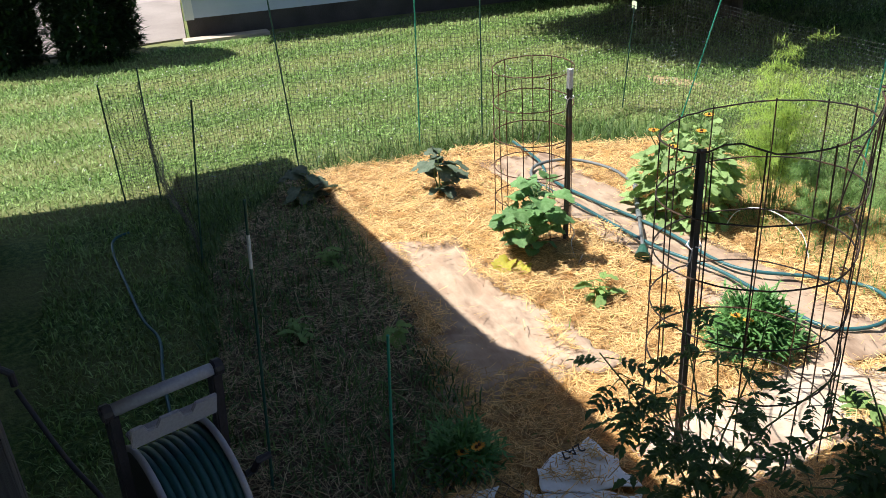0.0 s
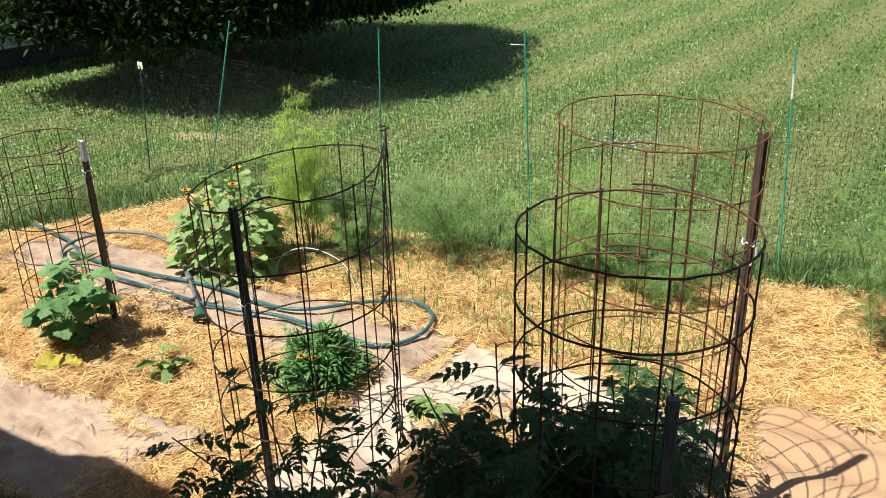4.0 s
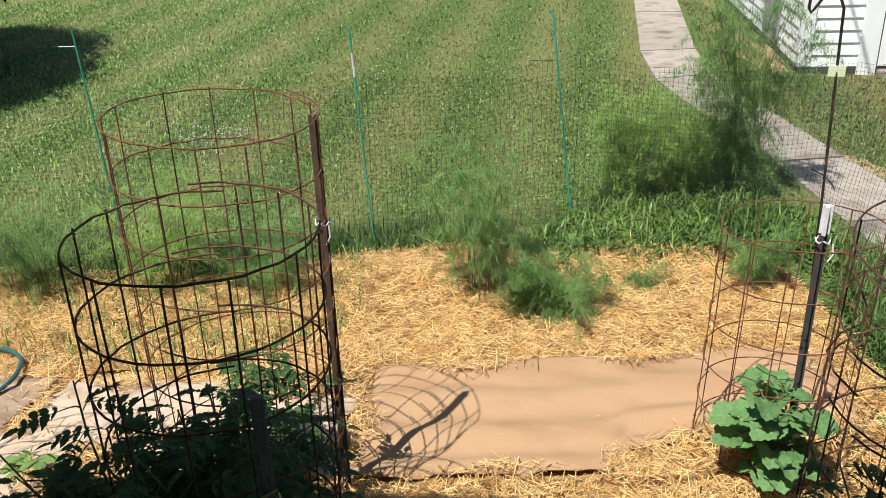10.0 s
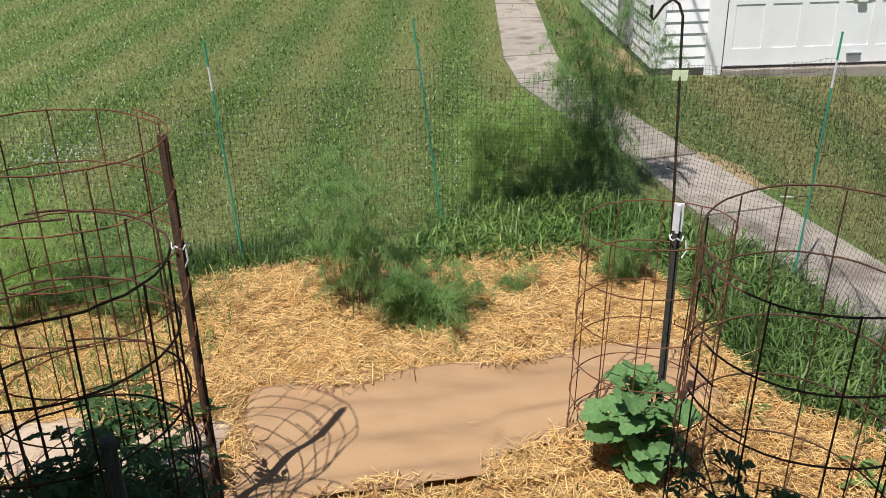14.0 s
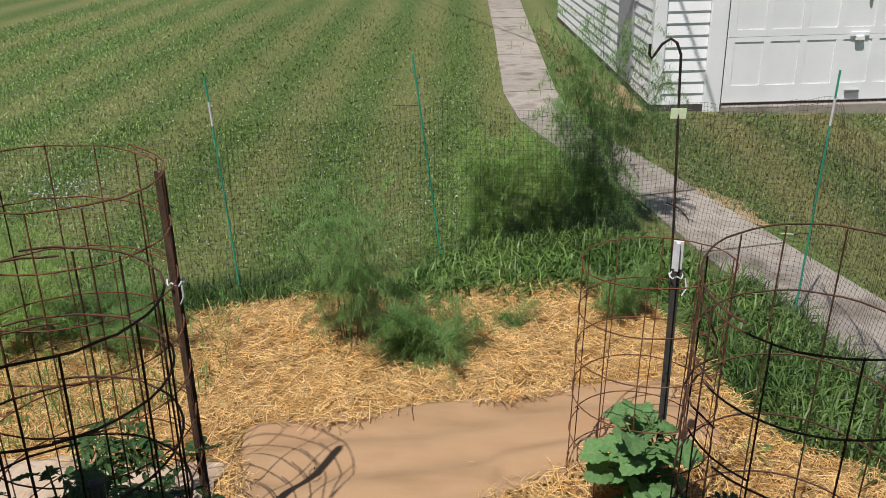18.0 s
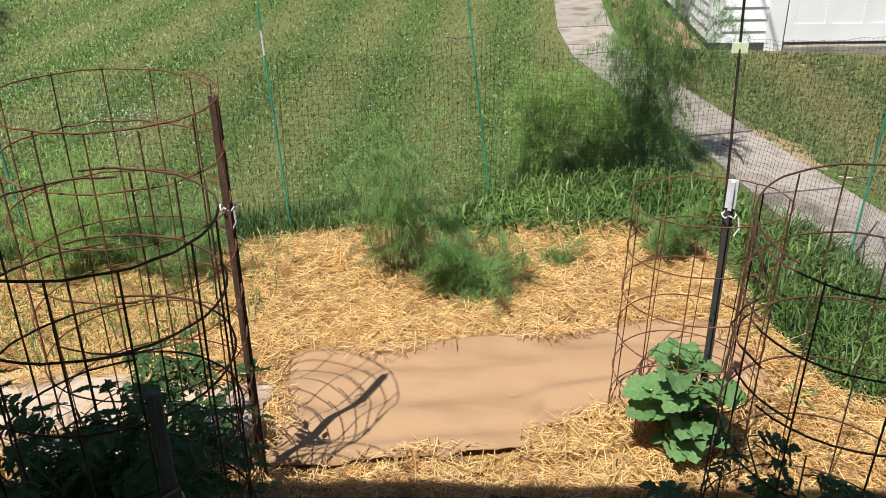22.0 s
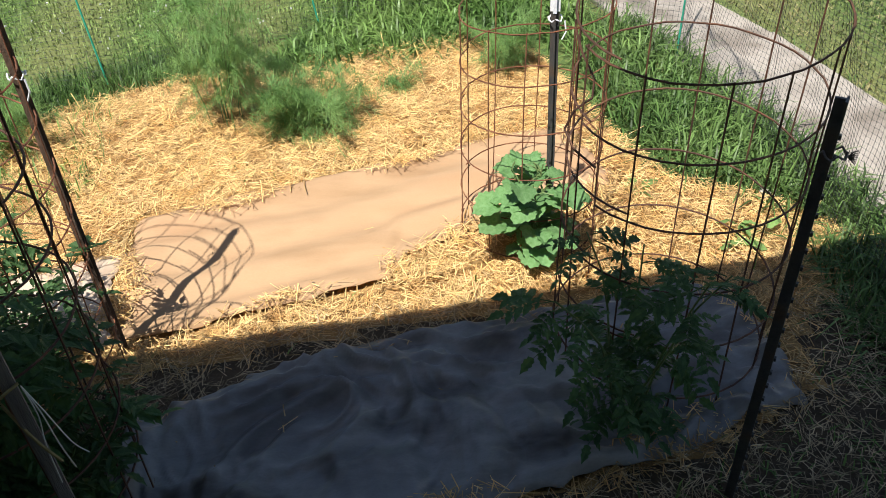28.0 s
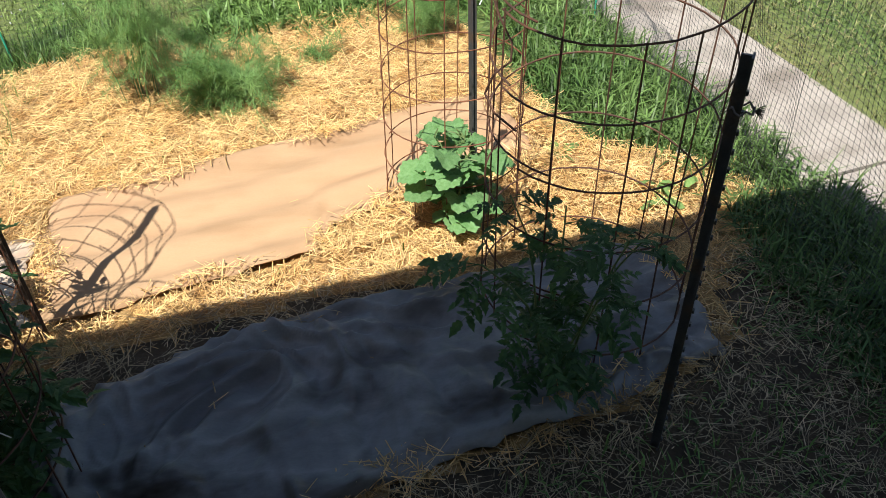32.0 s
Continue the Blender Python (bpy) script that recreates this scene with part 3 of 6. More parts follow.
sheet("paper_sheet", [(-6.0, 2.20), (-2.6, 2.50), (-2.5, 3.12), (-5.9, 2.78)], 90, 20, "paper_old", 0.04, 0.03, "long faded paper strip under a garden hose", "paper sheet", 4, ragged=0.08, folds=0.015)
sheet("paper_sheet", [(-2.53, 1.35), (-2.08, 1.46), (-2.18, 2.78), (-2.72, 2.62)], 22, 50, "paper_pale", 0.04, 0.015, "sun-bleached paper strip across the straw", "paper sheet", 5, ragged=0.07, folds=0.01)
sheet("paper_sheet", [(-2.5, 2.62), (-1.02, 2.60), (-0.98, 3.2), (-2.5, 3.12)], 36, 16, "paper_pale", 0.045, 0.012, "pale paper strip behind the wire cages", "paper sheet", 6, ragged=0.07, folds=0.012)
LETTERED = sheet("paper_sheet", [(-2.40, 0.95), (-2.24, 1.27), (-2.58, 1.26), (-2.50, 0.98)], 40, 30, "paper_white", 0.078, 0.010, "white paper sheet with hand-drawn letters", "paper sheet", 7, ragged=0.05, folds=0.008)
sheet("paper_sheet", [(-2.17, 0.76), (-2.06, 0.96), (-2.20, 1.27), (-2.40, 0.88)], 40, 30, "paper_white", 0.072, 0.016, "torn white paper sheet in the shade", "paper sheet", 8, ragged=0.06, folds=0.016)
sheet("paper_sheet", [(-2.39, 0.575), (-2.37, 0.75), (-2.50, 0.80), (-2.49, 0.58)], 20, 20, "paper_white", 0.072, 0.014, "torn white paper piece under netting", "paper sheet", 11, ragged=0.05, folds=0.014)
sheet("paper_sheet", [(-2.19, 0.58), (-2.18, 0.74), (-2.34, 0.76), (-2.29, 0.60)], 18, 18, "paper_white", 0.072, 0.014, "torn white paper piece under netting", "paper sheet", 12, ragged=0.05, folds=0.014)
_ink = bpy.data.curves.new("lettering", "FONT")
_ink.body, _ink.size, _ink.extrude, _ink.align_x, _ink.align_y = "2A7", 0.070, 0.001, "CENTER", "CENTER"
_ink.materials.append(MATS["ink"])
_text = new("lettering", _ink)
_text.parent = LETTERED
_text.matrix_basis = pose(-2.505, 1.14, 0.108, 0, 0, -80)
tagged(_text, "black hand-drawn letters")
PAPERS = [[(-0.9, 2.62), (-0.49, 2.665), (0.02, 2.765), (0.17, 2.81), (0.22, 2.98), (0.42, 3.05), (0.6, 3.13), (1.3, 3.33), (1.15, 3.9), (-0.95, 3.38)], [(-0.9, 1.38), (0.35, 1.66), (1.54, 1.94), (1.54, 2.50), (0.9, 2.46), (0.4, 2.46), (-0.1, 2.36), (-0.76, 2.14)], [(-4.78, 1.10), (-3.12, 1.0), (-3.18, 1.58), (-4.3, 1.47), (-4.68, 1.46)],
          [(-5.95, 2.25), (-2.6, 2.56), (-2.5, 3.06), (-5.85, 2.73)], [(-2.48, 1.40), (-2.12, 1.50), (-2.2, 2.75), (-2.66, 2.6)], [(-2.48, 2.66), (-1.05, 2.66), (-1.0, 3.15), (-2.48, 3.07)],
          [(-2.42, 0.97), (-2.26, 1.25), (-2.56, 1.24), (-2.48, 0.99)], [(-2.17, 0.78), (-2.08, 0.95), (-2.21, 1.22), (-2.38, 0.89)], [(-2.39, 0.59), (-2.38, 0.74), (-2.49, 0.78), (-2.48, 0.59)], [(-2.20, 0.59), (-2.19, 0.73), (-2.33, 0.75), (-2.28, 0.61)]]


def build_straw():
    # the matted bed under the loose straw
    g = Geo()
    n = 110
    x0, x1, y0, y1 = -6.5, 2.6, -0.6, 5.3
    xs, ys = np.linspace(x0, x1, n), np.linspace(y0, y1, n)
    gx, gy = np.meshgrid(xs, ys)
    keep = inside(BED, gx.ravel(), gy.ravel()).reshape(n, n)
    h = np.where(keep, 0.012 + 0.6 * lumps(gx, gy), -0.03)
    for p in PAPERS:
        h = np.where(inside(p, gx.ravel(), gy.ravel()).reshape(n, n), np.minimum(h, 0.012), h)
    g.v = list(zip(gx.ravel(), gy.ravel(), h.ravel()))
    for j in range(n - 1):
        for i in range(n - 1):
            if keep[j:j + 2, i:i + 2].any():
                g.f.append((j * n + i, j * n + i + 1, (j + 1) * n + i + 1, (j + 1) * n + i))
    bed = tagged(part("straw_bed", g, "straw_bed", smooth=True), "matted golden straw mulch over a garden bed", "straw mulch", kind="structure")
    # dark soil under the weeds; on the shaded strip it stands in for shade
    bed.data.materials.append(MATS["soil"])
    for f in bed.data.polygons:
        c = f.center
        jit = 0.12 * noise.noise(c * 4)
        if any(inside(q, np.array([c.x + jit]), np.array([c.y + jit]))[0] for q in WEEDY_SHADE):
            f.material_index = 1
    # loose stalks
    x, y = scatter(BED, STRAWS)
    keep = np.ones(len(x), bool)
    for p in PAPERS:
        jx, jy = x + 0.05 * np.sin(9 * y + 3 * x) + rng.normal(size=len(x)) * 0.025, y + 0.05 * np.sin(8 * x - 2 * y) + rng.normal(size=len(x)) * 0.025
        keep &= ~(inside(p, jx, jy) & (rng.uniform(size=len(x)) > (0.0012 if p in PAPERS[:2] else 0.02 if p in PAPERS[:6] else 0.26)))
    for q in WEEDY_SHADE:
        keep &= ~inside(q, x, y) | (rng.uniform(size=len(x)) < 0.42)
    keep &= (lumps(3 * x, 3 * y) > 0.018) | (rng.uniform(size=len(x)) < 0.55)
    x, y = x[keep], y[keep]
    k = len(x)
    d = dirs(k, -12, 30)
    ln, w = rng.gamma(2.6, 0.019, k).clip(0.015, 0.20), rng.uniform(0.0016, 0.0046, k)
    z = 0.015 + lumps(x, y) * rng.uniform(0.5, 1.15, k) + np.abs(d[:, 2]) * ln * 0.45
    z += np.where(inside(HEAP, x, y), rng.uniform(0.02, 0.06, k), 0)
    for i, p in enumerate(PAPERS):
        z = np.where(inside(p, x, y), np.maximum(z, (0.085 if i < 6 else 0.10) + 0.006 * rng.uniform(size=k)), z)
    shady = np.zeros(k, bool)
    for q in WEEDY_SHADE:
        shady |= inside(q, x + rng.normal(size=k) * 0.06, y + rng.normal(size=k) * 0.06)
    for pick, mat, label in ((~shady, "straw", "loose golden straw stalks scattered over the bed"), (shady, "straw_shaded", "sparse straw among weeds, greyed for the shade")):
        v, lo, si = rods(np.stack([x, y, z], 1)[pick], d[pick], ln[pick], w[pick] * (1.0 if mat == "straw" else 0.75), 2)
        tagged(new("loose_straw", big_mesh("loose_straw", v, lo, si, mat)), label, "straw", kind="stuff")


STRAWS = 410000
HEAP = [(0.05, 2.74), (0.20, 2.84), (0.25, 2.98), (0.42, 3.05), (0.6, 3.13), (1.2, 3.28), (1.25, 3.12), (0.7, 2.9), (0.25, 2.70)]
# Weedy ground, and last a strip whose shade is put into the straw colour.
WEEDY_SHADE = [[(-6.4, -0.4), (-6.4, 0.95), (-4.95, 0.98), (-3.0, 0.85), (-2.55, 0.55), (-2.1, -0.5)], [(0.2, -0.4), (0.2, 1.55), (1.3, 1.78), (1.64, 1.95), (1.75, 2.3), (2.25, 2.62), (2.7, 2.6), (2.7, -0.6)],
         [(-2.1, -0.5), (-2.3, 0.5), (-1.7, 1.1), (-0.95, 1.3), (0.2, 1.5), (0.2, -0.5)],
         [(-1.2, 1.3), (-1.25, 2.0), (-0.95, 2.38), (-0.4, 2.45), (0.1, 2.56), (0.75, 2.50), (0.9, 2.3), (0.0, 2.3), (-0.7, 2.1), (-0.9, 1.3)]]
build_straw()


# ---- the concrete walk, road and garage ----
def ribbon(name, left, right, z0, z1, mat, label, category, cuts=1):
    g = Geo()
    k = len(left)
    for i in range(k):
        for p in (left[i], right[i]):
            g.v += [(*p, z0), (*p, z1)]
    for i in range(k - 1):
        a, b = 4 * i, 4 * (i + 1)
        g.f += [(a + 1, a + 3, b + 3, b + 1), (a, a + 1, b + 1, b), (a + 2, b + 2, b + 3, a + 3)]
    g.f += [(0, 2, 3, 1), (4 * k - 4, 4 * k - 3, 4 * k - 1, 4 * k - 2)]
    return tagged(part(name, g, mat), label, category, kind="structure")


def build_walk():
    """Concrete slabs along the walk, each a piece with a joint beside it."""
    line = [((0.68, 23.0), (1.50, 22.9)), ((0.66, 16.0), (1.38, 16.0)), ((0.60, 11.0), (1.30, 11.2)), ((0.72, 9.6), (1.36, 9.9)), ((1.12, 8.2), (1.72, 8.5)), ((1.55, 6.9), (2.12, 7.1)), ((1.80, 5.7), (2.48, 5.9)),
            ((2.06, 4.6), (2.80, 4.85)), ((2.28, 3.7), (2.98, 3.85)), ((2.42, 2.8), (3.12, 2.9)), ((2.65, 1.2), (3.45, 1.2)), ((2.7, -2.0), (3.5, -2.0))]
    base = thing("pavement", Matrix.Identity(4), "worn grey concrete garden walk in slabs", "walk", kind="structure")
    pts = []
    for (a, b), (c, d) in zip(line, line[1:]):
        n = max(1, round((Vector(c) - Vector(a)).length / 0.75))
        pts += [(Vector(a).lerp(Vector(c), i / n), Vector(b).lerp(Vector(d), i / n)) for i in range(n)]
    pts.append((Vector(line[-1][0]), Vector(line[-1][1])))
    for i, ((a, b), (c, d)) in enumerate(zip(pts, pts[1:])):
        if i % 2 == 0 and i + 2 < len(pts):
            c2, d2 = pts[i + 2]
            m0, m1 = c, d
            g = Geo()
            e = 0.008
            u = (c2 - a).normalized() * e
            g.prism([tuple(a + u), tuple(b + u), tuple(m1), tuple(d2 - u), tuple(c2 - u), tuple(m0)], -0.05, 0.022 + 0.006 * (i % 3))
            part("slab", g, "concrete", base)


build_walk()


def lap_wall(parent, name, m, width, height, course, mat="siding"):
    """Lapped boards on a wall in its own frame: x along, y out, z up."""
    k = int(height / course)
    g = Geo()
    v = [(0, 0, 0), (width, 0, 0), (width, 0.024, 0), (0, 0.024, 0), (0, 0, course + 0.01), (width, 0, course + 0.01), (width, 0.004, course + 0.01), (0, 0.004, course + 0.01)]
    g.v, g.f = [Vector(p) for p in v], [(0, 3, 2, 1), (2, 3, 7, 6), (4, 5, 6, 7), (0, 1, 5, 4), (0, 4, 7, 3), (1, 2, 6, 5)]
    me = mesh_of(name, g.v, g.f, mat)
    for i in range(k):
        shared(name, me, parent, m @ pose(0, 0, i * course))


def build_garage():
    th = 2.0
    m = pose(2.33, 10.12, 0, 0, -1.6, th)
    ga = thing("garage", m, "white lap-sided garage with a panelled overhead door", "garage")
    L, W, H = 8.1, 6.6, 2.7
    part("wall", Geo().box(0.03, W, 0.03, L, 0.0, H), "white_paint", ga)
    part("foundation", Geo().box(0.0, W + 0.02, 0.0, L + 0.02, -0.35, 0.075), "foundation", ga, "dark concrete foundation")
    # the side wall, facing the lawn, and the front beside the door
    lap_wall(ga, "board", pose(0.03, L, 0.07, 0, 0, 90) @ Matrix.Diagonal((-1, 1, 1, 1)), L - 0.12, H - 0.1, 0.138)
    lap_wall(ga, "board", pose(0.132, 0.03, 0.07) @ Matrix.Diagonal((1, -1, 1, 1)), 0.505, H - 0.1, 0.138)
    part("corner_board", Geo().box(-0.015, 0.13, -0.015, 0.10, 0.08, H), "white_paint", ga, bevel=0.006)
    part("door_jamb", Geo().box(0.64, 0.845, -0.02, 0.05, -0.06, 2.45), "white_paint", ga, bevel=0.006)
    part("door_jamb", Geo().box(3.52, 3.65, -0.02, 0.05, -0.15, 2.45), "white_paint", ga, bevel=0.006)
    part("door_head", Geo().box(0.57, 3.65, -0.022, 0.05, 2.45, 2.6), "white_paint", ga, bevel=0.006)
    # dark strip stands in for the shade in the gap beside the jamb
    part("door_seal", Geo().box(0.846, 0.859, -0.006, 0.03, 0.03, 2.44), "post_dark", ga, "dark strip for the shaded gap beside the door")
    part("door_sill", Geo().box(0.86, 3.51, -0.11, 0.0, -0.2, 0.045), "concrete", ga, "worn concrete sill", bevel=0.006)
    door = part("overhead_door", Geo().box(0.86, 3.51, 0.0, 0.045, 0.03, 2.44), "white_paint", ga, "white overhead door")
    for r in range(3):
        z0, z1 = 0.085 + r * 0.775, 0.855 + r * 0.775
        lo, hi = z0 + (0.20 if r == 0 else 0.08), z1 - 0.055
        part("rail", Geo().box(0.87, 3.51, -0.013, 0.002, z0, lo), "white_paint", door)
        part("rail", Geo().box(0.87, 3.51, -0.013, 0.002, hi, z1), "white_paint", door)
        for c in range(7):
            x0 = 0.87 if c == 0 else 0.95 + c * 0.4265 - 0.085
            part("stile", Geo().box(x0, min(0.95 + c * 0.4265, 3.51), -0.013, 0.002, lo, hi), "white_paint", door)
        for c in range(6):
            x0 = 0.95 + c * 0.4265
            part("panel", Geo().box(x0 + 0.004, x0 + 0.337, -0.003, 0.001, lo + 0.004, hi - 0.004), "white_paint", door)
    part("door_latch", Geo().box(2.30, 2.52, -0.035, -0.012, 0.835, 0.885).box(2.36, 2.46, -0.06, -0.012, 0.79, 0.84), "white_paint", door, "white painted latch", bevel=0.005)
    part("door_handle", Geo().box(2.46, 2.49, -0.045, -0.012, 1.24, 1.38), "galvanised", door, "metal door handle", bevel=0.004)
    part("lift_grip", Geo().box(2.33, 2.50, -0.05, -0.012, 0.17, 0.20), "galvanised", door, bevel=0.004)
    roof = Geo()
    roof.prism([(-0.35, H), (W / 2, H + 1.7), (W + 0.35, H), (W + 0.35, H + 0.12), (W / 2, H + 1.84), (-0.35, H + 0.12)], -0.35, L + 0.35,
               Matrix(((1, 0, 0, 0), (0, 0, 1, 0), (0, 1, 0, 0), (0, 0, 0, 1))))
    part("roof", roof, "shingle", ga, "grey shingle roof")
    # upright grey panel, slightly proud of the side wall
    part("side_door", Geo().box(-0.02, 0.03, 1.1, 1.95, 0.15, 2.2), "reel_grey", ga, "dull grey panel on the side wall")


build_garage()


def build_road():
    ribbon("road", [(-60, 26.9), (-14, 26.6), (-5, 25.9), (2.5, 26.5), (40, 27.5)], [(-60, 24.1), (-14, 24.0), (-5, 23.4), (2.5, 23.3), (40, 24.0)], -0.05, 0.02, "road", "pale gravel lane behind the fence", "road")
    # chain-link fence along the lane
    fe = thing("chain_link_fence", Matrix.Identity(4), "grey chain-link fence along a lane", "fence")
    line = [(-22.0, 24.6), (-16.0, 24.0), (-10.2, 23.4), (-4.9, 22.9), (0.25, 23.3)]
    more = [(1.55, 23.3), (4.5, 23.4), (9.5, 23.6)]
    for seq in (line, more):
        for a, b in zip(seq, seq[1:]):
            a, b = Vector((*a, 0)), Vector((*b, 0))
            n = max(1, round((b - a).length / 2.6))
            for i in range(n):
                p = a.lerp(b, i / n)
                part("post", Geo().tube([p, p + Vector((0, 0, 1.25))], 0.03, 8), "galvanised", fe)
            part("rail", Geo().tube([a + Vector((0, 0, 1.2)), b + Vector((0, 0, 1.2))], 0.02, 6), "galvanised", fe)
            g = Geo()
            w = (b - a).length
            k = int(w / 0.11)
            for i in range(-11, k):
                for s in (0, 1):
                    u0, u1 = (i, i + 11) if s == 0 else (i + 11, i)
                    z0, z1 = 0.0, 1.2
                    if min(u0, u1) < 0 or max(u0, u1) > k:
                        continue
                    g.tube([a.lerp(b, u0 / k) + Vector((0, 0, z0)), a.lerp(b, u1 / k) + Vector((0, 0, z1))], 0.004, 3)
            part("mesh", g, "galvanised", fe, "woven wire mesh")
    ga = thing("metal_gate", pose(0.3, 23.3, 0), "small grey metal gate at the end of a walk", "gate")
    part("gate_frame", Geo().tube([(0, 0, 0.05), (1.2, 0, 0.05), (1.2, 0, 1.1), (0, 0, 1.1)], 0.022, 6, closed=True), "galvanised", ga)
    for i in range(1, 10):
        part("bar", Geo().tube([(0.12 * i, 0, 0.05), (0.12 * i, 0, 1.1)], 0.006, 4), "galvanised", ga)


build_road()


def build_neighbour():
    m = pose(-12.75, 0.65, 0, 0, 0, -4)
    h = thing("house", m, "white lap-sided neighbouring house tinted blue-grey for shade, on a dark foundation", "house")
    L, W, H = 13.0, 7.0, 2.9
    part("wall", Geo().box(-W, -0.03, 0.03, L, 0.28, H), "white_paint", h)
    part("foundation", Geo().box(-W, -0.02, 0.02, L, 0.0, 0.28), "foundation", h, "dark block foundation")
    lap_wall(h, "board", pose(-0.03, 0.12, 0.28, 0, 0, -90) @ Matrix.Diagonal((-1, 1, 1, 1)), L - 0.2, H - 0.3, 0.118, "siding_shaded")
    lap_wall(h, "board", pose(-W, 0.03, 0.28) @ Matrix.Diagonal((1, -1, 1, 1)), W - 0.14, H - 0.3, 0.118, "siding_shaded")
    part("corner_board", Geo().box(-0.13, 0.0, 0.0, 0.13, 0.26, H), "white_paint", h, bevel=0.006)
    roof = Geo().prism([(-W - 0.3, H), (-W / 2, H + 2.2), (0.3, H), (0.3, H + 0.12), (-W / 2, H + 2.34), (-W - 0.3, H + 0.12)], -0.3, L + 0.3,
                       Matrix(((1, 0, 0, 0), (0, 0, 1, 0), (0, 1, 0, 0), (0, 0, 0, 1))))
    part("roof", roof, "shingle", h, "grey shingle roof")
    ribbon("driveway", [(-40.0, 2.5), (-40.0, -8)], [(-12.76, 0.62), (-12.1, -8)], -0.05, 0.025, "drive", "grey-brown gravel drive beside a house", "driveway")
    ribbon("kerb", [(-12.66, 0.56), (-12.58, 1.75)], [(-12.40, 0.56), (-12.32, 1.75)], -0.05, 0.04, "road", "pale concrete strip along a house", "kerb")


build_neighbour()


def build_house():
    """The house behind the camera: its wall, its roof and the porch roof that shade the bed."""
    h = thing("house", Matrix.Identity(4), "grey stucco house with an overhanging porch roof", "house")
    # wall out of view; its grey is chosen for the light it returns to the shade
    part("wall", Geo().box(-6.3, 1.6, -7.0, -1.35, 0, 2.9), "stucco", h)
    EH = 2.9
    sx, sy = 0.272 * EH, 0.433 * EH
    # eaves follow the shadow that they throw: main eave, gable end, porch roof
    main = [(-7.0 - sx, 0.83 - sy), (-3.5 - sx, 1.20 - sy), (-3.3 - sx, 1.33 - sy), (-2.1 - sx, 1.36 - sy), (-2.1 - sx, -9.0), (-6.6 - sx, -9.0), (-6.78 - sx, -1.36 - sy), (-6.62 - sx, -0.13 - sy), (-6.95 - sx, -0.07 - sy)]
    part("roof", Geo().prism(main, EH, EH + 0.12), "shingle", h, "grey shingle roof")
    porch = [(-2.1 - sx, 2.40 - sy), (0.0 - sx, 2.55 - sy), (2.62 - sx, 2.71 - sy), (2.95 - sx, 0.6 - sy), (3.0 - sx, -9.0), (-2.1 - sx, -9.0)]
    part("porch_roof", Geo().prism(porch, EH + 0.002, EH + 0.122), "shingle", h, "overhanging porch roof")


build_house()


def build_cable():
    """A service cable from a mast on the house to a pole past the lane; its shadow crosses the lawn and the garage."""
    c = thing("overhead_cable", Matrix.Identity(4), "black overhead service cable between a mast and a pole", "cable")
    a, b = Vector((5.2, -2.0, 5.6)), Vector((-6.0, 29.1, 6.2))
    part("wire", Geo().tube([a.lerp(b, i / 12) - Vector((0, 0, 0.5 * math.sin(math.pi * i / 12))) for i in range(13)], 0.017, 6), "net_black", c)
    part("mast", Geo().tube([(5.2, -2.0, 2.9), (5.2, -2.0, 5.7)], 0.04, 8), "galvanised", c)
    part("pole", Geo().tube([(-6.0, 29.1, -0.3), (-6.0, 29.1, 6.6)], 0.14, 10), "wood_grey", c)


build_cable()


# ---- posts, stakes, cages ----
def t_post(x, y, height, mat, cap, label, top=(0, 0), studs_right=False):
    """A studded T-section post; top: how far its upper end leans away from its foot."""
    turn = math.degrees(math.atan2(y, x) if studs_right else math.atan2(x, -y))
    lean = Vector((0, 0, 1)).rotation_difference(Vector((*top, height))).to_matrix().to_4x4()
    p = thing("t_post", Matrix.Translation((x, y, 0)) @ lean @ pose(0, 0, 0, 0, 0, turn), label, "fence post", "steel fence posts")
    w = 0.0165
    part("shaft", Geo().prism([(-w, 0), (w, 0), (w, 0.006), (0.004, 0.006), (0.004, 0.029), (-0.004, 0.029), (-0.004, 0.006), (-w, 0.006)], -0.3, height), mat, p)
    me = mesh_of("stud", Geo().box(-0.005, 0.005, -0.006, 0.0, 0, 0.012).v, Geo().box(-0.005, 0.005, -0.006, 0.0, 0, 0.012).f, mat)
    for i in range(int((height - 0.1) / 0.054)):
        shared("stud", me, p, pose(0, 0, 0.08 + i * 0.054))
    if cap:
        part("cap", Geo().box(-0.019, 0.019, -0.003, 0.009, height - 0.11, height + 0.004).box(-0.007, 0.007, 0.009, 0.032, height - 0.11, height + 0.004), "cap_white", p, "white painted tip")
    return p


t_post(-2.385, 1.567, 1.37, "post_dark", False, "dark steel fence post beside a bent wire cage")
t_post(-4.345, 2.12, 1.145, "post_dark", True, "dark steel fence post with a white tip", (0.0, 0.025))
t_post(-0.90, 2.57, 1.61, "post_rust", False, "rusty brown steel fence post tied to a cage", (-0.022, 0.02))
t_post(0.905, 3.03, 1.20, "post_dark", True, "dark green steel fence post with a white tip", (-0.028, 0.0))
t_post(1.17, 1.568, 1.475, "post_dark", False, "studded dark steel fence post in the shade", (-0.022, 0.0), studs_right=True)


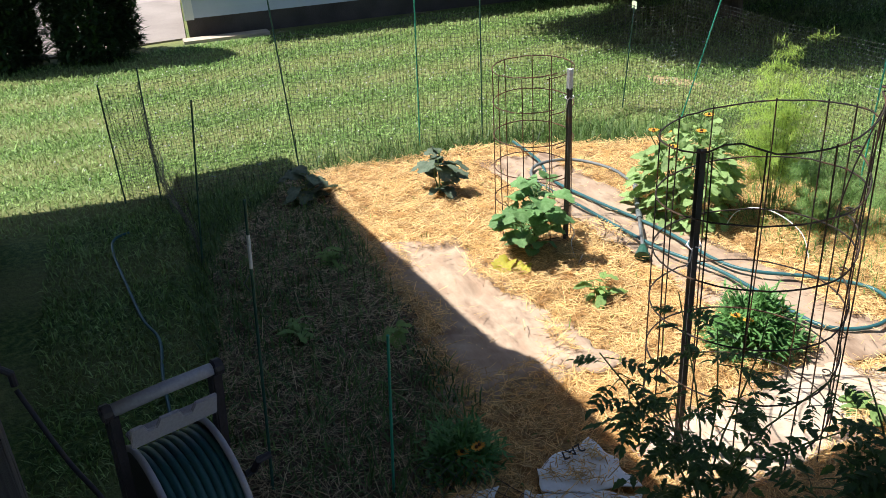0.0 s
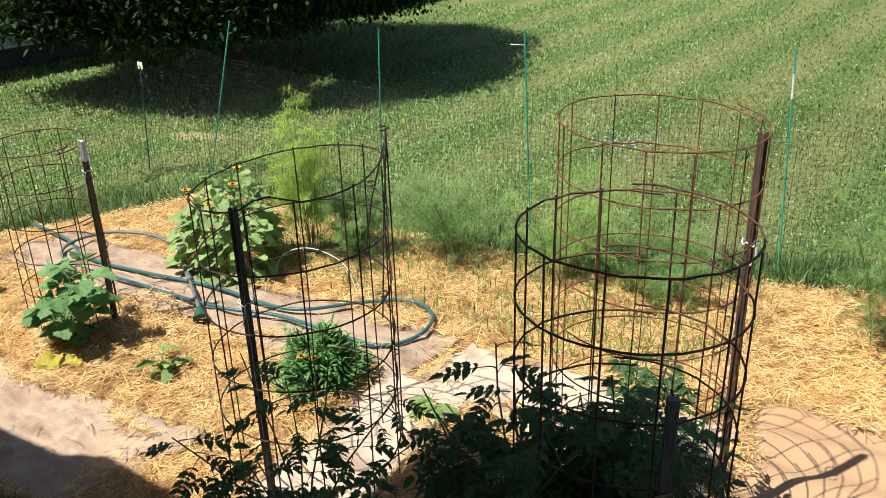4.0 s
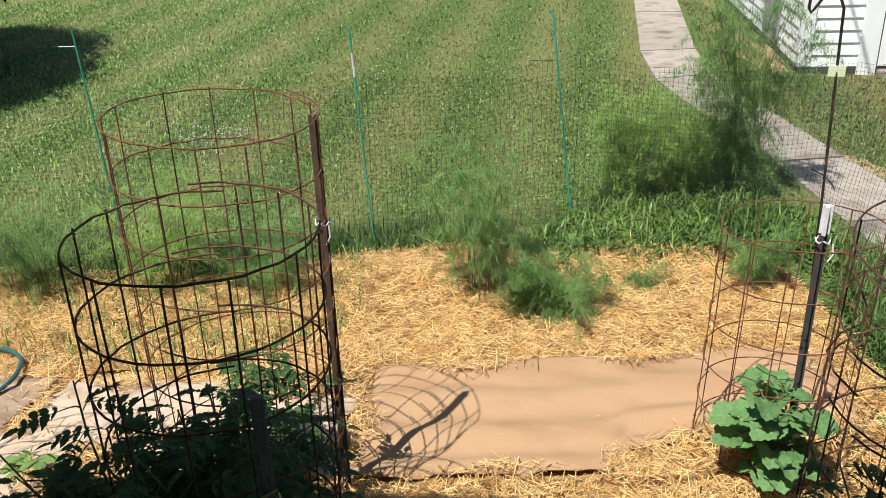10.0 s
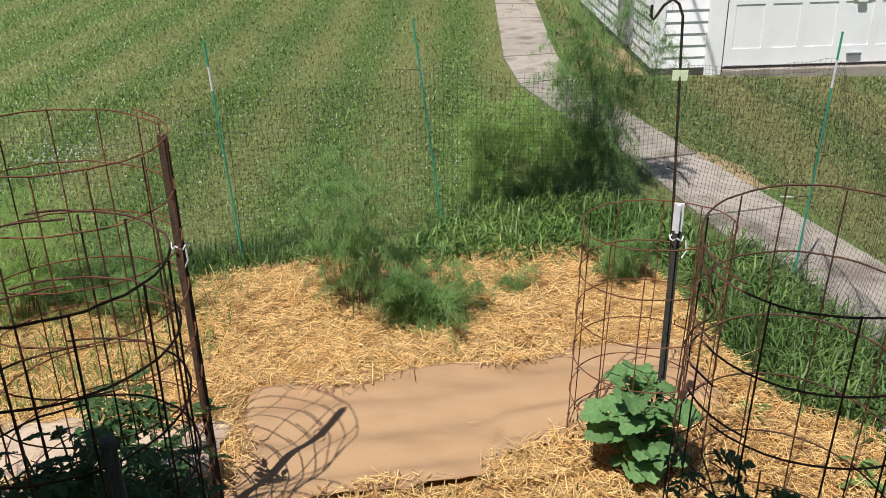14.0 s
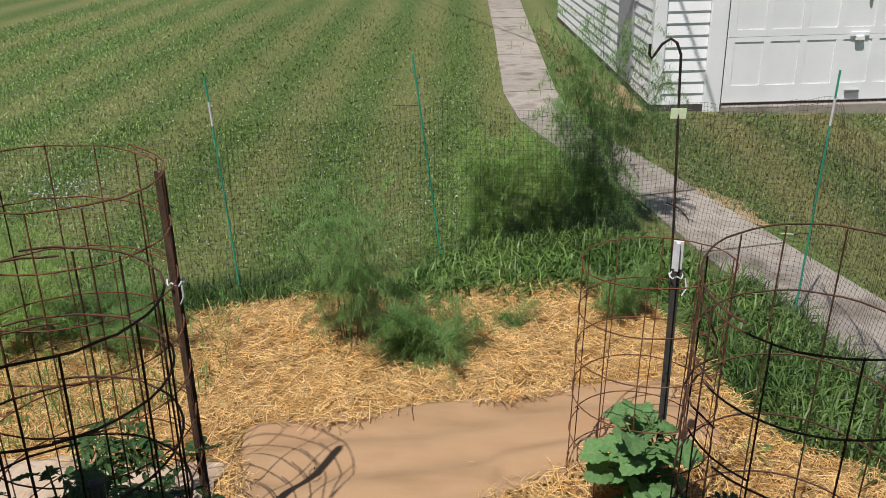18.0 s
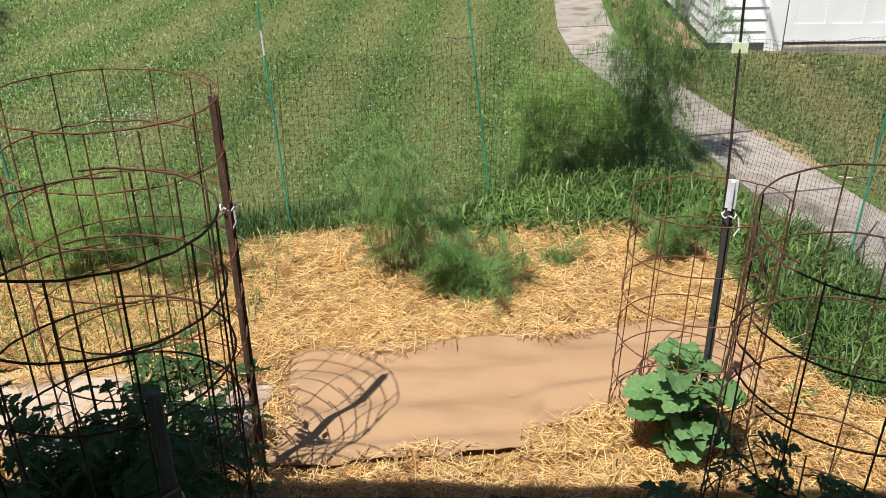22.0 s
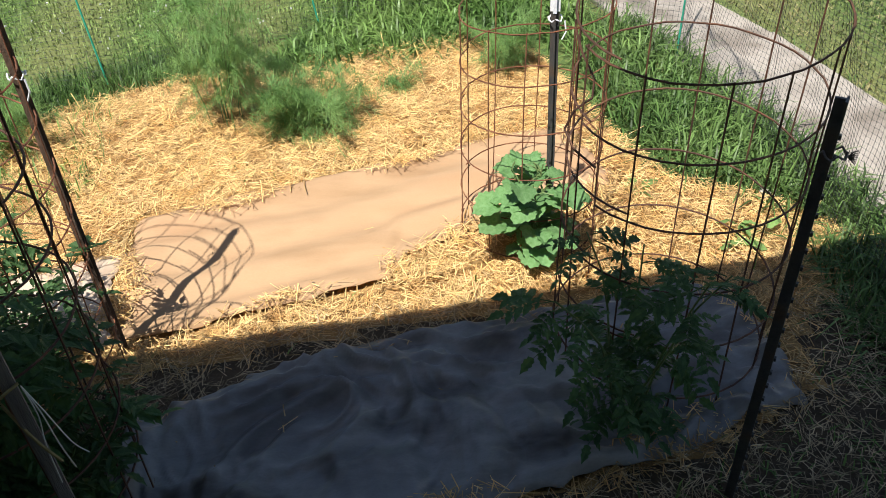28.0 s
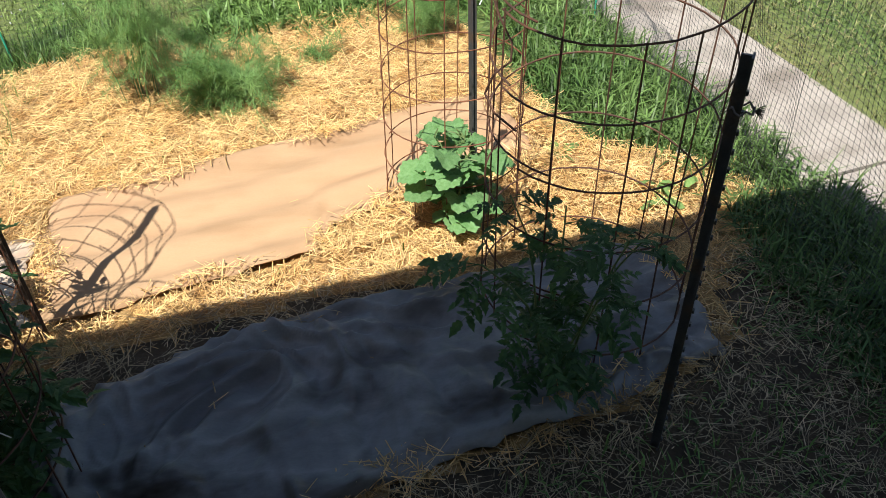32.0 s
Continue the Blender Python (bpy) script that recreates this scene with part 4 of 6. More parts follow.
def cage(x, y, r, height, step, count, mat, label, wob=0.02, seed=1, tilt=(0, 0), start=0.0, lift=0.0, bump=0.0, pitch=0.025):
    """A ring of welded wire: hoops one above another and uprights, all a little bent.
    tilt: how the hoops slope; start: where each hoop's wire begins; lift: how far its loose end springs up; bump: a kink in the top hoop."""
    c = thing("wire_cage", pose(x, y, 0), label, "plant cage", "wire plant cages")
    rs = random.Random(seed)
    ph = [rs.uniform(0, 6.28) for _ in range(4)]
    thick = 0.0036 if mat != "wire_rust" else 0.0029

    def at(a, z):
        q = r * (1 + wob * math.sin(2 * a + ph[0] + z) + wob * 0.7 * math.sin(3 * a + ph[1] - 2 * z))
        dz = wob * 0.5 * math.sin(a + ph[2] + 3 * z) + (tilt[0] * q * math.cos(a) + tilt[1] * q * math.sin(a)) * z / height
        return Vector((q * math.cos(a), q * math.sin(a), z + dz))

    k = int(height / step)
    for i in range(k + 1):
        z = height - i * step
        if z < 0.03:
            continue
        a0, over = start + rs.uniform(-0.15, 0.15) * (1 if lift == 0 else 0.3), rs.uniform(0.1, 0.55)
        n = 44
        pts = []
        for j in range(n + 1):
            u = j / n
            e = max(0.0, (u - 0.82) / 0.18)
            p = at(a0 + (2 * math.pi + over) * u, z) + Vector((0, 0, pitch * u + lift * e * e * (3 - 2 * e) * rs.uniform(0.95, 1.05)))
            if bump and i == 0:
                p.z += bump * math.exp(-((u - 0.70) / 0.035) ** 2)
            pts.append(p * (1 + 0.002 * rs.uniform(-1, 1)) if 0 < j < n else p)
        if lift:
            # the loose end curls round the nearest upright
            b = pts[-1]
            pts += [b + Vector((0.022 * math.sin(0.8 * q), 0.022 * (1 - math.cos(0.8 * q)), 0.004 * q)) * (1 - q / 16) for q in range(1, 10)]
        part("hoop", Geo().tube(pts, thick, 5), mat, c)
    for j in range(count):
        a = start + 2 * math.pi * j / count + rs.uniform(-0.09, 0.09)
        sway = rs.uniform(-0.05, 0.05)
        pts = [at(a + sway * math.sin(2.2 * t / 8), height * t / 8) + Vector((0, 0, 0.012 if t == 8 else 0)) if t else at(a, 0.0) - Vector((0, 0, 0.05)) for t in range(9)]
        part("upright", Geo().tube(pts, thick * 0.88, 5), mat, c)
    return c


cage(-1.005, 1.823, 0.325, 1.51, 0.206, 12, "wire_dark", "dark wire cage round a tomato plant", wob=0.012, seed=1, start=1.75)
cage(-1.20, 2.42, 0.335, 1.635, 0.18, 13, "wire_rust", "tall rusty wire cage tied to a post", wob=0.012, seed=2, tilt=(-0.03, 0), start=0.6)
bent = cage(-2.455, 1.897, 0.378, 1.375, 0.243, 12, "wire_black", "bent dark wire cage over a tomato plant", wob=0.016, seed=3, tilt=(0.115, 0.035), start=0.84, lift=0.085, bump=0.05, pitch=0.0)
for k, (a, b) in enumerate((((0.25, 0.29, 1.50), (0.20, 0.18, 1.02)), ((0.26, 0.28, 1.49), (0.22, 0.24, 0.72)), ((0.255, 0.285, 1.53), (0.262, 0.275, 0.0)))):
    part("bent_upright", Geo().tube([a, Vector(a).lerp(Vector(b), 0.5) + Vector((0.012 * k, -0.02, 0)), b], 0.0032, 5), "wire_black", bent, "pulled wire upright")
cage(-4.60, 2.03, 0.25, 1.11, 0.21, 9, "wire_dark", "narrow rusty wire cage round a squash plant", seed=4)
cage(0.82, 3.09, 0.30, 1.08, 0.20, 10, "wire_rust", "narrow rusty wire cage round a squash plant", wob=0.012, seed=5, tilt=(0.03, -0.09), start=2.6)
wide = cage(1.16, 2.335, 0.395, 1.345, 0.250, 13, "wire_dark", "wide dark wire cage in the shade", wob=0.02, seed=6, tilt=(0.04, 0.048), start=3.5, pitch=0.03)
part("sprung_wire", Geo().tube([Vector((q * math.cos(a), q * math.sin(a), z)) for q, a, z in ((0.40, 3.12, 1.335), (0.385, 3.22, 1.27), (0.36, 3.34, 1.20), (0.37, 3.38, 1.15), (0.41, 3.30, 1.10), (0.43, 3.26, 1.03), (0.42, 3.38, 0.985), (0.40, 3.60, 0.96))], 0.0038, 5), "wire_dark", wide, "sprung wire end")


def stake(x, y, tx, ty, height, mat, label, tie=0.9, r=0.006, bare=False):
    s = thing("garden_stake", pose(x, y, 0), label, "garden stake", "fence stakes")
    top = Vector((tx - x, ty - y, height))
    part("shaft", Geo().tube([top * (-0.1), top * 0.33, top * 0.66, top], r, 7), mat, s)
    if bare:
        part("worn_end", Geo().tube([top * 0.80, top * 0.90], r * 1.12, 7), "cap_white", s, "white worn section")
    if tie:
        a = top * tie
        part("clip", Geo().tube([a, a + Vector((-0.10, -0.02, 0.0)), a + Vector((-0.17, 0.01, -0.005))], 0.0025, 4), "net_black", s)
    return s


G = "thin green plastic-coated stake holding black netting"
D = "thin dark stake holding black netting"
stake(-6.51, 0.89, -6.52, 0.83, 1.40, "stake_dark", D, 0)
stake(-6.615, 1.96, -6.60, 2.00, 1.36, "stake_green", G, 0)
stake(-6.55, 2.515, -6.52, 2.53, 1.33, "stake_dark", D, 0)
stake(-6.70, 4.02, -6.66, 4.08, 0.95, "stake_dark", D, 0)
stake(-6.15, 4.28, -5.93, 4.52, 1.32, "stake_green", G, 0)
stake(-4.25, 4.42, -4.21, 4.45, 1.40, "stake_green", G, 0.5)
stake(-3.01, 4.60, -3.06, 4.57, 1.47, "stake_green", G, 0.93)
stake(-1.36, 4.87, -1.44, 4.85, 1.45, "stake_green", G, 0.62, bare=True)
stake(-0.08, 5.45, -0.27, 5.40, 1.49, "stake_green", G, 0.78)
stake(2.10, 4.68, 2.10, 4.67, 1.545, "stake_green", G, 0.38, bare=True)
stake(-6.60, -0.46, -6.60, -0.46, 0.93, "stake_dark", D, 0)
stake(-6.51, -0.20, -6.51, -0.17, 1.03, "stake_dark", D, 0.85)
stake(-5.13, -0.05, -5.12, 0.08, 1.10, "stake_dark", D, 0.85)
stake(-2.88, -0.03, -2.87, 0.06, 1.31, "stake_dark", D, 0.72, bare=True)
stake(-2.67, 0.42, -2.66, 0.46, 0.77, "stake_green", G, 0)

NET_TOP = [0.9, 1.15, 1.15, 1.1, 0.95, 1.1, 1.0, 1.1, 1.1, 1.2, 1.15, 1.4, 1.3, 1.2, 1.1]
NET = [(-6.60, -0.46), (-6.51, 0.89), (-6.60, 1.98), (-6.52, 2.49), (-6.70, 4.02), (-6.15, 4.28), (-4.25, 4.42), (-3.01, 4.60), (-1.36, 4.87), (-0.08, 5.45), (1.55, 5.6), (2.10, 4.68), (2.14, 3.6), (2.12, 2.6), (2.2, 1.0)]


def build_net(line, tops, label, slack):
    """Black garden netting from stake to stake, strand by strand, sagging a little."""
    f = thing("netting_fence", Matrix.Identity(4), label, "netting")
    for s, (a, b) in enumerate(zip(line, line[1:])):
        a, b = np.array(a), np.array(b)
        w = np.linalg.norm(b - a)
        cell = 0.032 if s < 11 else 0.029
        t0, t1 = tops[s], tops[s + 1]
        nu, nz = max(2, int(w / cell)), int(max(t0, t1) / cell)
        u, z = np.meshgrid(np.linspace(0, 1, nu + 1), np.linspace(0.02, 1, nz + 1))
        out = np.array([-(b - a)[1], (b - a)[0]]) / w
        sag = slack * np.sin(math.pi * u) * (0.6 + 0.4 * math.sin(s * 2.3)) * z
        bulge = 0.05 * np.sin(math.pi * u) * np.sin(5 * z + s) + 0.012 * np.sin(19 * u + 7 * z)
        X = a[0] + (b - a)[0] * u + out[0] * bulge
        Y = a[1] + (b - a)[1] * u + out[1] * bulge
        Z = (t0 + (t1 - t0) * u) * z - sag + 0.004 * np.sin(31 * u + s)
        P = np.stack([X, Y, Z], -1)
        segs = np.concatenate([np.stack([P[:, :-1], P[:, 1:]], 2).reshape(-1, 2, 3), np.stack([P[:-1], P[1:]], 2).reshape(-1, 2, 3)])
        d = segs[:, 1] - segs[:, 0]
        ln = np.linalg.norm(d, axis=1)
        thick = 0.0024 if s < 6 else 0.0016
        knots = P.reshape(-1, 3)
        along = np.tile(np.append((b - a) / w, 0.0), (len(knots), 1))
        mid, way = np.concatenate([segs.mean(1), knots]), np.concatenate([d / ln[:, None], along])
        v, lo, si = rods(mid, way, np.append(ln, np.full(len(knots), 0.006)), np.append(np.full(len(ln), thick), np.full(len(knots), 0.0042)))
        ob = new("net", big_mesh("net", v, lo, si, "net_black"))
        ob.parent = f


build_net(NET, NET_TOP, "black plastic garden netting strung between stakes", 0.10)
build_net([(-6.60, -0.46), (-6.51, -0.19), (-5.13, -0.04)], [0.85, 0.92, 0.72], "sagging black netting at the shaded end of the bed", 0.34)


# ---- plants ----
def leaf_mesh(name, mat, outline, cup=0.15, fold=0.2, rings=2):
    """A leaf that lies along +x from its stalk: an outline of (angle, radius) round its middle, cupped and folded."""
    g = Geo()
    k = len(outline)
    g.v.append(Vector((0.45, 0, -0.02)))
    for r in range(1, rings + 1):
        s = r / rings
        for a, q in outline:
            x, y = 0.45 + s * q * math.cos(a) * 0.55, s * q * math.sin(a) * 0.55
            g.v.append(Vector((x, y, abs(y) * fold - cup * s * s * (0.4 + 0.3 * math.cos(2 * a)) + 0.03 * math.sin(5 * a) * s)))
    for i in range(k):
        j = (i + 1) % k
        g.f.append((0, 1 + i, 1 + j))
        for r in range(rings - 1):
            g.f.append((1 + r * k + i, 1 + (r + 1) * k + i, 1 + (r + 1) * k + j, 1 + r * k + j))
    return mesh_of(name, g.v, g.f, mat, smooth=True)


def lobed(lobes, deep, n=30, point=0.0):
    out = []
    for i in range(n):
        a = 2 * math.pi * i / n
        q = 1 - deep * (0.5 - 0.5 * math.cos(lobes * a)) + 0.06 * math.cos(3 * lobes * a)
        q += point * max(0, math.cos(a)) ** 6
        q -= 0.45 * max(0, -math.cos(a)) ** 14
        out.append((a, q))
    return out


def oval(width, n=20, teeth=0.05, tip=0.0):
    out = []
    for i in range(n):
        a = 2 * math.pi * i / n
        q = 1 / math.sqrt(math.cos(a) ** 2 + (math.sin(a) / width) ** 2)
        out.append((a, q * (1 + (teeth if i % 2 else -teeth)) + tip * max(0, math.cos(a)) ** 8))
    return out


def compound_leaf(name, mat, seed):
    """A tomato leaf: a drooping rib with toothed leaflets in pairs and one at its tip, a metre long before scaling."""
    rs = random.Random(seed)
    g = Geo()
    rib = [Vector((t, 0.03 * math.sin(5 * t), 0.10 * t - 0.42 * t * t)) for t in np.linspace(0, 0.85, 6)]
    g.tube(rib, 0.012, 4, taper=0.4)

    def leaflet(p, turn, size):
        base = len(g.v)
        rim = [(0, 0.04), (0.12, 0.20), (0.26, 0.17), (0.36, 0.26), (0.52, 0.17), (0.62, 0.21), (0.80, 0.09), (1, 0), (0.80, -0.09), (0.62, -0.21), (0.52, -0.17), (0.36, -0.26), (0.26, -0.17), (0.12, -0.20), (0, -0.04)]
        mid = [(0.0, 0), (0.3, 0), (0.6, 0), (0.85, 0)]
        roll = rs.uniform(-0.5, 0.5)
        for x, y in mid + rim:
            z = 0.30 * abs(y) - 0.28 * x * x + roll * y
            q = Vector((x, y, z)) * size
            g.v.append(p + Vector((q.x * math.cos(turn) - q.y * math.sin(turn), q.x * math.sin(turn) + q.y * math.cos(turn), q.z)))
        m, r = base, base + 4
        near = [0, 0, 1, 1, 2, 2, 3, 3, 3, 2, 2, 1, 1, 0, 0]
        for i in range(len(rim) - 1):
            a, b = near[i], near[i + 1]
            g.f.append((m + a, r + i, r + i + 1) if a == b else (m + a, r + i, r + i + 1, m + b))

    for t, sz in ((0.22, 0.16), (0.36, 0.26), (0.45, 0.13), (0.54, 0.29), (0.63, 0.12), (0.72, 0.26)):
        p = Vector((t, 0, 0.10 * t - 0.42 * t * t))
        for s in (1, -1):
            leaflet(p, s * rs.uniform(0.9, 1.3), sz * rs.uniform(0.85, 1.15))
    leaflet(rib[-1], rs.uniform(-0.2, 0.2), 0.33)
    return mesh_of(name, g.v, g.f, mat, smooth=False)


LEAF = {
    "squash": [leaf_mesh("leaf", "squash_leaf", lobed(5, 0.10, 30, 0.10), 0.24, 0.25), leaf_mesh("leaf", "squash_leaf", lobed(5, 0.16, 30, 0.18), 0.34, 0.1), leaf_mesh("leaf", "yellow_leaf", lobed(5, 0.22, 30, 0.1), 0.3, 0.3)],
    "sun": [leaf_mesh("leaf", "sun_leaf", oval(0.62, 20, 0.04, 0.25), 0.2, 0.2), leaf_mesh("leaf", "sun_leaf", lobed(3, 0.3, 24, 0.3), 0.2, 0.25)],
    "kale": [leaf_mesh("leaf", "kale_leaf", oval(0.55, 24, 0.09), 0.2, 0.35), leaf_mesh("leaf", "kale_leaf", oval(0.45, 24, 0.10), 0.3, 0.3)],
    "seed": [leaf_mesh("leaf", "seed_leaf", oval(0.36, 16, 0.04, 0.3), 0.25, 0.25)],
    "tomato": [compound_leaf("leaf", "tomato_leaf", 1), compound_leaf("leaf", "tomato_leaf", 2), compound_leaf("leaf", "tomato_leaf", 3)],
}


def aim(p, way, size, roll=0.0):
    """A pose at p with +x along way."""
    q = Vector(way).to_track_quat("X", "Z").to_matrix().to_4x4()
    return Matrix.Translation(p) @ q @ pose(0, 0, 0, roll, 0, 0) @ Matrix.Scale(size, 4)


def leafy(name, x, y, height, spread, kind, n, size, label, category, seed, stems=4, stalk=0.5, mat="stem", group="", lean=(0, 0), droop=0.2, stem_r=0.006, low=0, reach=(0.25, 0.8)):
    """Stems that fan from the base, each with leaves on stalks."""
    rs = random.Random(seed)
    p = thing(name, pose(x, y, 0), label, category, group)
    lines = []
    for s in range(stems + low):
        a = 2 * math.pi * s / stems + rs.uniform(-0.5, 0.5)
        far = spread * (rs.uniform(*reach) if s < stems else rs.uniform(0.7, 1.05))
        top = height * (rs.uniform(0.7, 1.0) if s < stems else rs.uniform(0.2, 0.6))
        pts = [Vector((far * t ** 1.5 * math.cos(a) + lean[0] * t * t + 0.02 * math.sin(7 * t + s), far * t ** 1.5 * math.sin(a) + lean[1] * t * t, top * t ** 0.9 - 0.02)) for t in np.linspace(0, 1, 7)]
        lines.append(pts)
        part("stem", Geo().tube(pts, stem_r, 6, taper=0.45), mat, p)
    for i in range(n):
        pts = rs.choice(lines)
        t = rs.uniform(0.15, 1.0) ** 0.8 * (len(pts) - 1.001)
        k = int(t)
        q = pts[k].lerp(pts[k + 1], t - k)
        a, e = rs.uniform(0, 6.283), rs.uniform(-0.15, 0.6)
        way = Vector((math.cos(a) * math.cos(e), math.sin(a) * math.cos(e), math.sin(e)))
        st = stalk * size * rs.uniform(0.5, 1.3)
        q2 = q + way * st
        if st > 0.02:
            part("stalk", Geo().tube([q, q.lerp(q2, 0.5) + Vector((0, 0, st * 0.12)), q2], stem_r * 0.5, 4), mat, p)
        me = LEAF[kind][0 if rs.random() < 0.6 else 1 % len(LEAF[kind])] if kind != "tomato" else rs.choice(LEAF["tomato"])
        shared("leaf", me, p, aim(q2, (way.x, way.y, way.z * 0.4 - droop), size * rs.uniform(0.65, 1.2), rs.uniform(-25, 25)))
    return p


leafy("tomato_plant", -1.02, 1.78, 1.06, 0.36, "tomato", 400, 0.18, "bushy tomato plant filling a dark wire cage", "tomato plant", 6, stems=11, stalk=0.1, stem_r=0.006, low=4)
leafy("tomato_plant", -1.30, 1.70, 1.05, 0.42, "tomato", 430, 0.19, "dark green tomato plant spilling out of a wire cage", "tomato plant", 1, stems=14, stalk=0.1, stem_r=0.006, low=12, reach=(0.3, 0.95))
leafy("tomato_plant", -1.95, 1.36, 1.05, 0.50, "tomato", 110, 0.16, "sparse dark tomato plant beside a bent cage", "tomato plant", 2, stems=8, stalk=0.15, stem_r=0.005, low=1)
leafy("tomato_plant", 0.90, 1.87, 0.98, 0.40, "tomato", 120, 0.165, "young tomato plant in the shade of a house", "tomato plant", 3, stems=5, stalk=0.1, stem_r=0.006)
leafy("tomato_plant", -1.18, 2.42, 0.66, 0.42, "tomato", 125, 0.17, "tomato plant inside a tall rusty cage", "tomato plant", 5, stems=5, stalk=0.1)
sq = leafy("squash_plant", 0.80, 2.88, 0.60, 0.20, "squash", 74, 0.108, "squash plant with broad green leaves in a cage", "squash plant", 4, stems=4, stalk=0.7)
sq = leafy("squash_plant", -4.30, 1.87, 0.62, 0.28, "squash", 66, 0.125, "squash plant with broad leaves and a yellowing one", "squash plant", 7, stems=5, stalk=0.7)
shared("leaf", LEAF["squash"][2], sq, aim((0.10, -0.20, 0.12), (0.4, -1, -0.8), 0.15))
shared("leaf", LEAF["squash"][2], sq, aim((0.17, -0.13, 0.10), (0.8, -1, -0.7), 0.11))


def flower(parent, p, size):
    g = Geo()
    for i in range(11):
        a = 2 * math.pi * i / 11
        u, s = Vector((math.cos(a), math.sin(a), 0.15)), Vector((-math.sin(a), math.cos(a), 0))
        b = len(g.v)
        g.v += [p + u * 0.2 * size, p + u * 0.65 * size + s * 0.17 * size, p + u * size, p + u * 0.65 * size - s * 0.17 * size]
        g.f.append((b, b + 1, b + 2, b + 3))
    f = part("flower", g, "petal", parent, "orange petals")
    e = Geo().tube([p - Vector((0, 0, 0.01)), p + Vector((0, 0, 0.006)), p + Vector((0, 0, 0.012))], 0.32 * size, 8, taper=0.5)
    part("flower_eye", e, "flower_eye", f)


def dome(name, x, y, r, h, n, size, kind, label, category, seed):
    """A bush whose leaves face outward over a rounded, uneven outline."""
    rs = random.Random(seed)
    p = thing(name, pose(x, y, 0), label, category)
    for s in range(12):
        a = s * 0.524
        part("stem", Geo().tube([(0.02 * math.cos(a), 0.02 * math.sin(a), -0.02), (0.35 * r * math.cos(a), 0.35 * r * math.sin(a), 0.5 * h), (0.75 * r * math.cos(a), 0.75 * r * math.sin(a), 0.85 * h)], 0.006, 5, taper=0.5), "stem", p)
    for i in range(n):
        a, e = rs.uniform(0, 6.283), math.asin(rs.uniform(-0.05, 1))
        q = rs.uniform(0.6, 1.0) * (1 + 0.15 * math.sin(3 * a + seed) * math.cos(2 * e))
        d = Vector((math.cos(a) * math.cos(e), math.sin(a) * math.cos(e), math.sin(e)))
        at = Vector((d.x * r * q, d.y * r * q, 0.08 + d.z * (h - 0.08) * q))
        out = Vector((d.x + rs.uniform(-0.5, 0.5), d.y + rs.uniform(-0.5, 0.5), rs.uniform(-0.55, 0.15)))
        shared("leaf", LEAF[kind][i % len(LEAF[kind])], p, aim(at, out, size * rs.uniform(0.6, 1.25), rs.uniform(-30, 30)))
    return p


zi = dome("sunflower_bush", -4.38, 3.04, 0.34, 0.70, 430, 0.088, "sun", "leafy bush with small orange sunflowers", "flower bush", 9)
for q in ((-0.20, -0.14, 0.58), (0.16, -0.04, 0.66), (0.10, -0.20, 0.57), (-0.24, 0.04, 0.52), (0.02, 0.12, 0.70)):
    flower(zi, Vector(q), 0.038)
leafy("kale_plant", -5.53, 1.72, 0.40, 0.12, "kale", 20, 0.18, "grey-green kale plant in straw", "kale plant", 11, stems=3, stalk=0.2)
leafy("kale_plant", -5.85, 0.80, 0.34, 0.14, "kale", 18, 0.20, "grey-green kale plant in the shade", "kale plant", 12, stems=3, stalk=0.2)
for i, (x, y, h, lab) in enumerate(((-3.65, 1.96, 0.22, "sunlit"), (-2.27, 2.47, 0.16, "sunlit"), (-4.75, 0.70, 0.20, "shaded"), (-3.75, 0.75, 0.20, "shaded"), (-4.05, 0.30, 0.16, "shaded"), (1.74, 2.82, 0.14, "sunlit"), (1.35, 3.25, 0.12, "sunlit"))):
    leafy("seedling", x, y, h, 0.10, "seed", 20, 0.10, "%s young plant with narrow leaves in straw" % lab, "seedling", 20 + i, stems=3, stalk=0.15, group="seedlings", stem_r=0.003)


def bushy(name, x, y, r, h, n, size, mat, label, category, flowers=0, seed=1):
    """A dense mound of fine leaves."""
    p = thing(name, pose(x, y, 0), label, category)
    rs = random.Random(seed)
    for s in range(7):
        a = s * 0.9
        part("stem", Geo().tube([(0, 0, -0.02), (0.4 * r * math.cos(a), 0.4 * r * math.sin(a), 0.5 * h), (0.7 * r * math.cos(a), 0.7 * r * math.sin(a), 0.85 * h)], 0.004, 5), "stem", p)
    d = dirs(n, -5, 88)
    q = rng.uniform(0.45, 1.0, n) ** 0.6
    lump = 1 + 0.22 * np.sin(6 * d[:, 0] + seed) * np.sin(7 * d[:, 1]) + 0.16 * np.sin(13 * d[:, 2] + 9 * d[:, 0]) + 0.10 * rng.normal(size=n)
    root = d * [r, r, h] * (q * lump)[:, None] + [0, 0, 0.02]
    way = d + 0.7 * rng.normal(size=(n, 3))
    way /= np.linalg.norm(way, axis=1, keepdims=True)
    v, lo, si = blades(root, way, rng.uniform(0.6, 1.3, n) * size, rng.uniform(0.16, 0.28, n) * size, rng.uniform(0, 0.6, n))
    ob = new("foliage", big_mesh("foliage", v, lo, si, mat))
    ob.parent = p
    tagged(ob, kind="stuff")
    for i in range(flowers):
        a = rs.uniform(0, 6.28)
        flower(p, Vector((r * 0.6 * math.cos(a), r * 0.6 * math.sin(a), h * 1.02)), 0.028)
    return p


